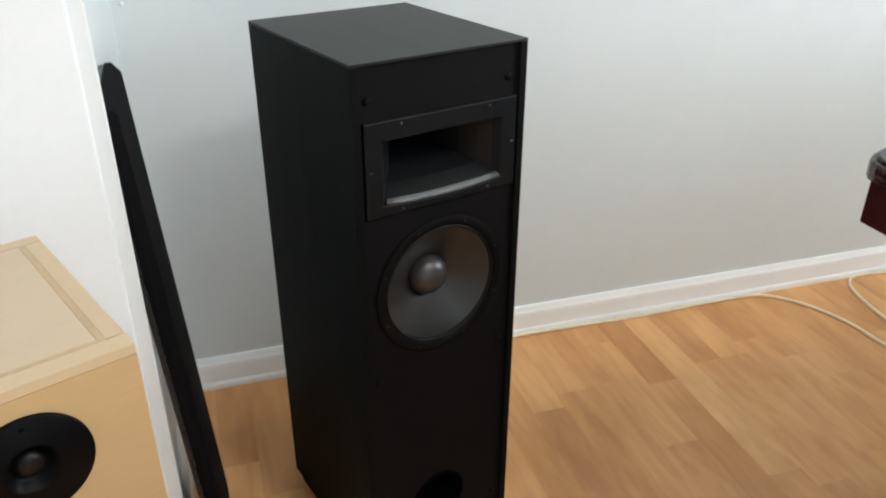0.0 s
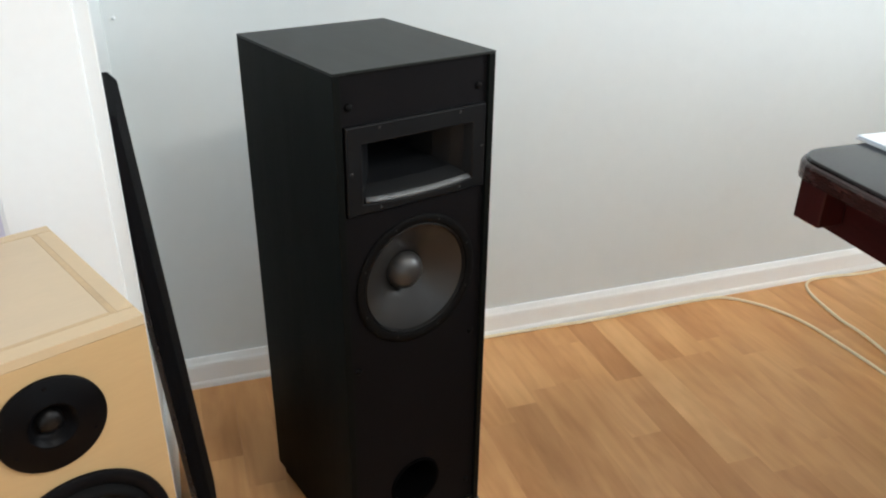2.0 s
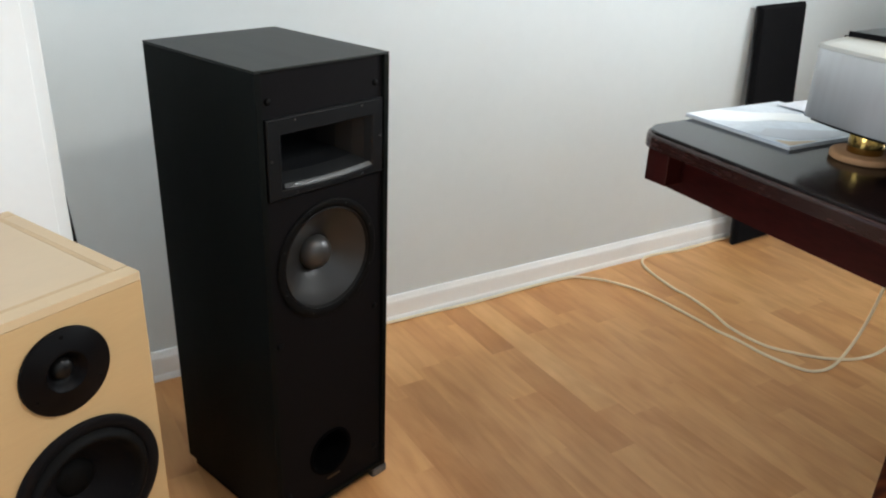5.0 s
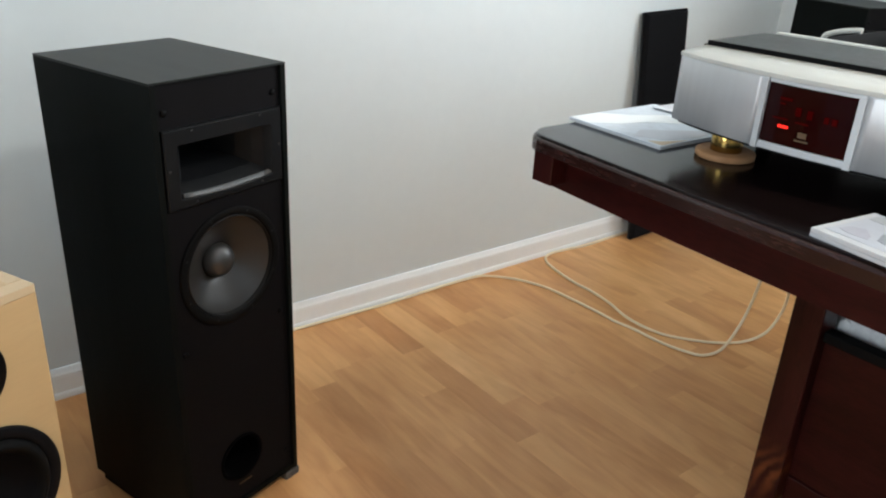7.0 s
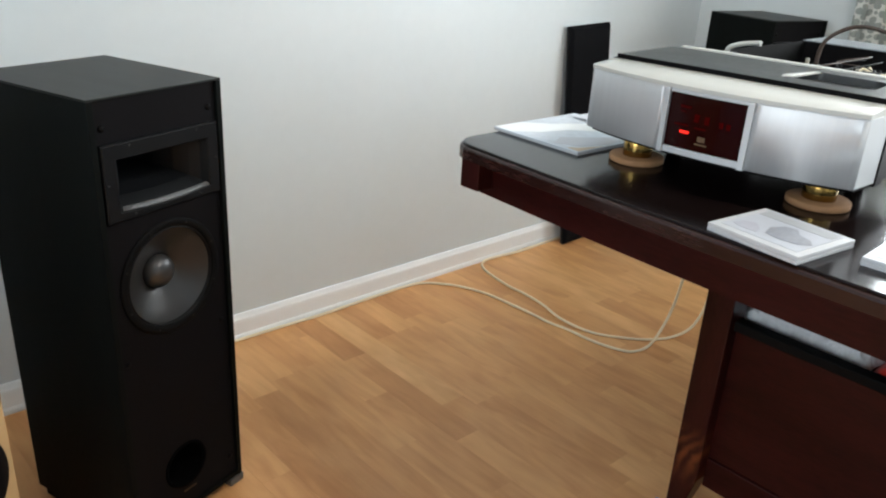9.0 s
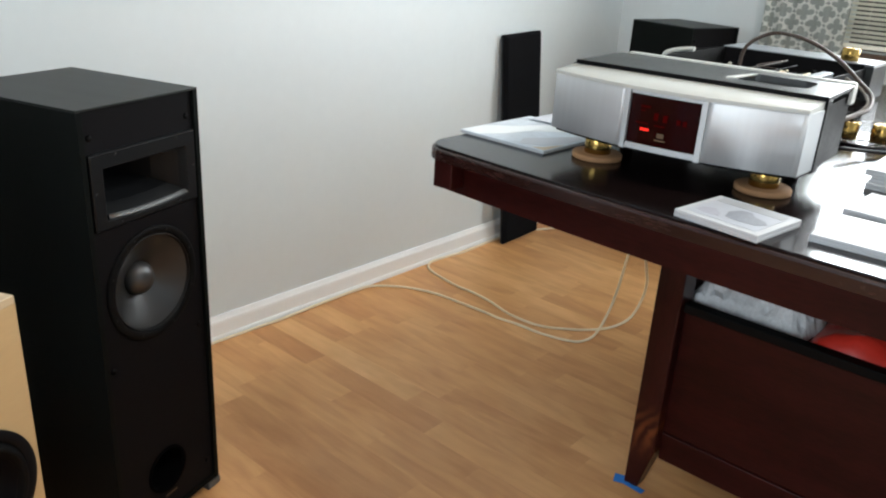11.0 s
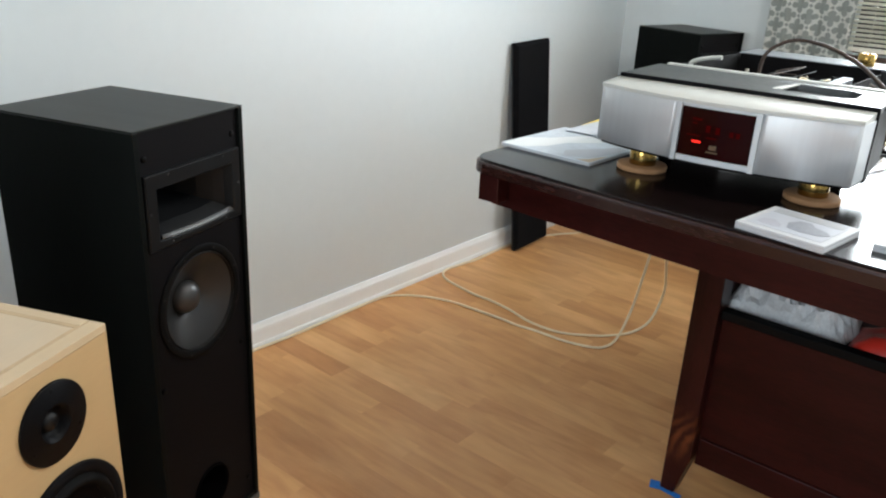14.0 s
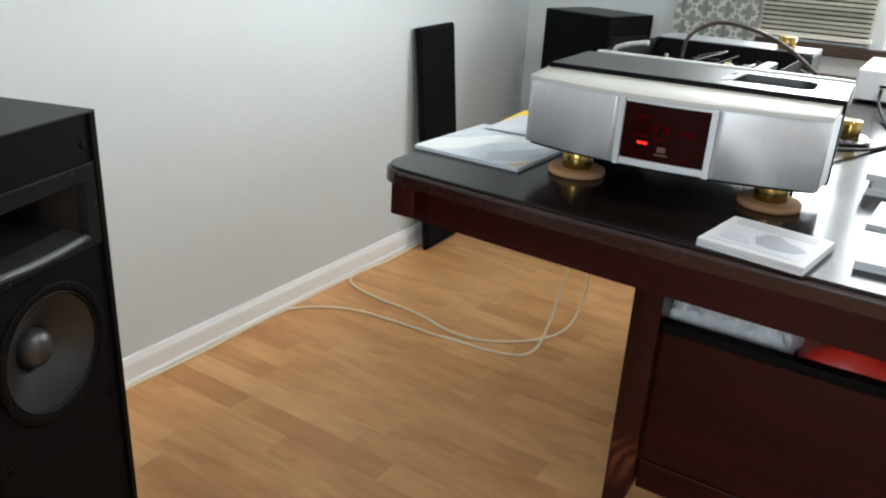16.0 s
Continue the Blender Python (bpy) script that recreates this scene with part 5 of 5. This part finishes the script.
# cables over the desk
single("brown_cable", bm_tube([(1.75, 0.532, 0.835), (1.75, 0.525, 0.901), (1.76, 0.492, 0.935), (1.765, 0.447, 0.948), (1.70, 0.357, 0.943), (1.66, 0.277, 0.917), (1.62, 0.2094, 0.879), (1.58, 0.169, 0.858), (1.52, 0.154, 0.839), (1.46, 0.166, 0.829), (1.36, 0.185, 0.818), (1.215, 0.200, 0.805)], 0.0047, 10, 10), M["cable_brown"], Matrix.Identity(4), "thick brown braided cable arching out of the amplifier", "cable", "cables")
single("grey_cable", bm_tube([(1.63, 0.240, 0.880), (1.60, 0.200, 0.868), (1.55, 0.166, 0.848), (1.50, 0.166, 0.833), (1.44, 0.182, 0.822), (1.34, 0.205, 0.812), (1.215, 0.220, 0.802)], 0.0032, 10, 8), M["cable_grey"], Matrix.Identity(4), "grey cable looped behind the player", "cable", "cables")
single("black_power_cable", bm_tube([(1.962, 0.10, 0.815), (1.84, 0.09, 0.800), (1.70, 0.06, 0.784), (1.52, 0.03, 0.784), (1.40, 0.06, 0.784), (1.26, 0.13, 0.800)], 0.0035, 10, 8), M["cable_black"], Matrix.Identity(4), "black cable lying across the desk", "cable", "cables")

# ---- things in the open tray of the desk ----
def crumpled(name, a, b, seed, mat, label, category, amp, freq, soft=False):
    """A soft heap with sharp folds, lying flat on its support."""
    bm = bmesh.new()
    nx, ny = 15, 24
    top, low = [], []
    for i in range(nx + 1):
        u = i / nx
        rt, rl = [], []
        for j in range(ny + 1):
            v = j / ny
            rim = min(1.0, 5.0 * min(u, 1 - u)) ** 0.6 * min(1.0, 6.0 * min(v, 1 - v)) ** 0.6
            p = Vector((a[0] + (b[0] - a[0]) * u, a[1] + (b[1] - a[1]) * v, 0))
            wob = amp * noise.noise(p * freq * 0.4 + Vector((seed, 3, 0)))
            ridge = 1 - abs(noise.noise(p * freq + Vector((0, 0, seed)))) * 1.7 - 0.5 * abs(noise.noise(p * freq * 2.3 + Vector((seed, 0, 7))))
            z = a[2] + 0.001 + (b[2] - a[2]) * rim * max(0.12, 0.45 + 0.55 * ridge)
            rt.append(bm.verts.new((p.x + wob, p.y + wob, z)))
            rl.append(bm.verts.new((p.x + wob, p.y + wob, a[2])))
        top.append(rt)
        low.append(rl)
    for i in range(nx):
        for j in range(ny):
            bm.faces.new((top[i][j], top[i + 1][j], top[i + 1][j + 1], top[i][j + 1])).smooth = soft
            bm.faces.new((low[i][j], low[i][j + 1], low[i + 1][j + 1], low[i + 1][j]))
    for i in range(nx):
        for j in (0, ny):
            bm.faces.new((top[i][j], low[i][j], low[i + 1][j], top[i + 1][j]))
    for j in range(ny):
        for i in (0, nx):
            bm.faces.new((top[i][j], top[i][j + 1], low[i][j + 1], low[i][j]))
    bmesh.ops.recalc_face_normals(bm, faces=bm.faces[:])
    return tagged(link(name, bm, mat), label, category)


crumpled("plastic_bag", (1.164, 0.080, 0.4415), (1.40, 0.334, 0.508), 3, M["bag"], "crumpled clear plastic bag lying in the desk's tray", "plastic bag", 0.014, 29)
crumpled("red_pouch", (1.145, -0.170, 0.4415), (1.30, 0.078, 0.494), 8, M["red_plastic"], "bright red plastic pouch lying in the desk's tray", "pouch", 0.004, 6, True)

# ---- cream speaker cables on the floor ----
R = 0.0041
single("speaker_cable", bm_tube([(0.40, 1.42, R), (0.58, 1.505, R), (0.818, 1.512, R), (1.00, 1.506, R), (1.207, 1.511, R), (1.340, 1.511, R), (1.405, 1.497, R), (1.475, 1.425, R), (1.516, 1.328, R), (1.528, 1.225, R), (1.534, 1.120, R), (1.534, 1.060, R), (1.545, 0.995, R), (1.550, 0.905, R), (1.572, 0.825, R), (1.600, 0.790, R + 0.001), (1.660, 0.780, 0.012), (1.720, 0.778, 0.066), (1.738, 0.766, 0.150), (1.687, 0.723, 0.30), (1.635, 0.680, 0.44), (1.60, 0.62, 0.60), (1.59, 0.58, 0.70)], R, 10, 8), M["cable"], Matrix.Identity(4), "cream speaker cable running over the floor", "cable", "speaker cables")
single("speaker_cable", bm_tube([(2.66, 1.42, R), (2.48, 1.38, R), (2.36, 1.44, R), (2.22, 1.500, R), (2.04, 1.505, R), (1.884, 1.500, R), (1.788, 1.511, R), (1.700, 1.510, R), (1.650, 1.455, R), (1.622, 1.315, R), (1.622, 1.240, R), (1.610, 1.150, R), (1.572, 1.040, R * 2.6), (1.590, 0.940, R), (1.640, 0.862, R), (1.690, 0.812, R), (1.758, 0.772, R + 0.003), (1.838, 0.757, 0.020), (1.880, 0.748, 0.075), (1.845, 0.725, 0.15), (1.768, 0.697, 0.22), (1.682, 0.667, 0.30), (1.58, 0.63, 0.40), (1.53, 0.60, 0.52), (1.52, 0.58, 0.70)], R, 10, 8), M["cable"], Matrix.Identity(4), "cream speaker cable running over the floor", "cable", "speaker cables")

# ---- floor strips ----
floor = structure("floor", bm_span((FAR_WEST, SOUTH, -0.06), (EAST, NORTH, -0.0081)), M["subfloor"], "warm brown laminate floor in narrow strips", "floor")
SW, GAP = 0.0714, 0.0002
rng = random.Random(11)
# strips whose ends and tone stand out beside the wall: first seam, then (end, tone) from the wall towards the room
KNOWN = {0.766: ((1.285, 0.48), (0.86, 0.66), (0.40, 0.51)), 0.837: ((1.43, 0.57), (1.06, 0.60), (0.62, 0.42)), 0.909: ((1.25, 0.22), (0.80, 0.36), (0.43, 0.57)), 0.980: ((0.93, 0.92), (0.50, 0.46)),
         1.052: ((1.29, 0.38), (0.88, 0.58), (0.46, 0.39)), 1.123: ((1.29, 0.69), (0.84, 0.57), (0.52, 0.48)), 1.195: ((1.34, 0.42), (0.93, 0.58), (0.47, 0.63)), 1.266: ((1.25, 0.45), (0.80, 0.68), (0.44, 0.45)), 1.337: ((1.16, 0.58), (0.72, 0.39), (0.36, 0.57))}
shared = {}
rest_v, rest_f = [], []
x = 0.766 - 48 * SW
while x < EAST - 0.001:
    x1, x2 = max(x, FAR_WEST), min(x + SW, EAST)
    runs, y = [], NORTH
    for end, tone in next((v for k, v in KNOWN.items() if abs(k - x) < 0.01), ()):
        runs.append((end, y, tone))
        y = end
    if not runs:
        y += rng.uniform(0, 0.35)
    while y > SOUTH:
        length = rng.choice((0.36, 0.44, 0.52, 0.60, 0.70))
        runs.append((max(y - length, SOUTH), min(y, NORTH), min(1, max(0, rng.gauss(0.52, 0.16)))))
        y -= length
    for ya, yb, tone in runs:
        if yb - ya < 0.01 or x2 - x1 < 0.005:
            continue
        if -0.12 < x < 2.2 and yb > 0.10:
            key = (round(x2 - x1, 4), round(yb - ya, 3))
            if key not in shared:
                bm = bm_span((GAP / 2, GAP / 2, -0.008), (x2 - x1 - GAP / 2, yb - ya - GAP / 2, 0))
                data = bpy.data.meshes.new("plank")
                bm.to_mesh(data)
                bm.free()
                data.materials.append(M["strip"])
                shared[key] = data
            ob = new("plank", shared[key])
            ob.parent = floor
            ob.location = (x1, ya, 0)
            ob.color = (tone, tone, tone, 1)
        else:
            k = len(rest_v)
            for zz in (-0.008, 0.0):
                rest_v += [(x1 + GAP / 2, ya + GAP / 2, zz), (x2 - GAP / 2, ya + GAP / 2, zz), (x2 - GAP / 2, yb - GAP / 2, zz), (x1 + GAP / 2, yb - GAP / 2, zz)]
            rest_f += [(k + 4, k + 5, k + 6, k + 7), (k, k + 1, k + 5, k + 4), (k + 1, k + 2, k + 6, k + 5), (k + 2, k + 3, k + 7, k + 6), (k + 3, k, k + 4, k + 7)]
    x += SW
data = bpy.data.meshes.new("planks")
data.from_pydata(rest_v, [], rest_f)
data.materials.append(M["strips"])
ob = new("planks", data)
ob.parent = floor
tagged(ob, kind="stuff")
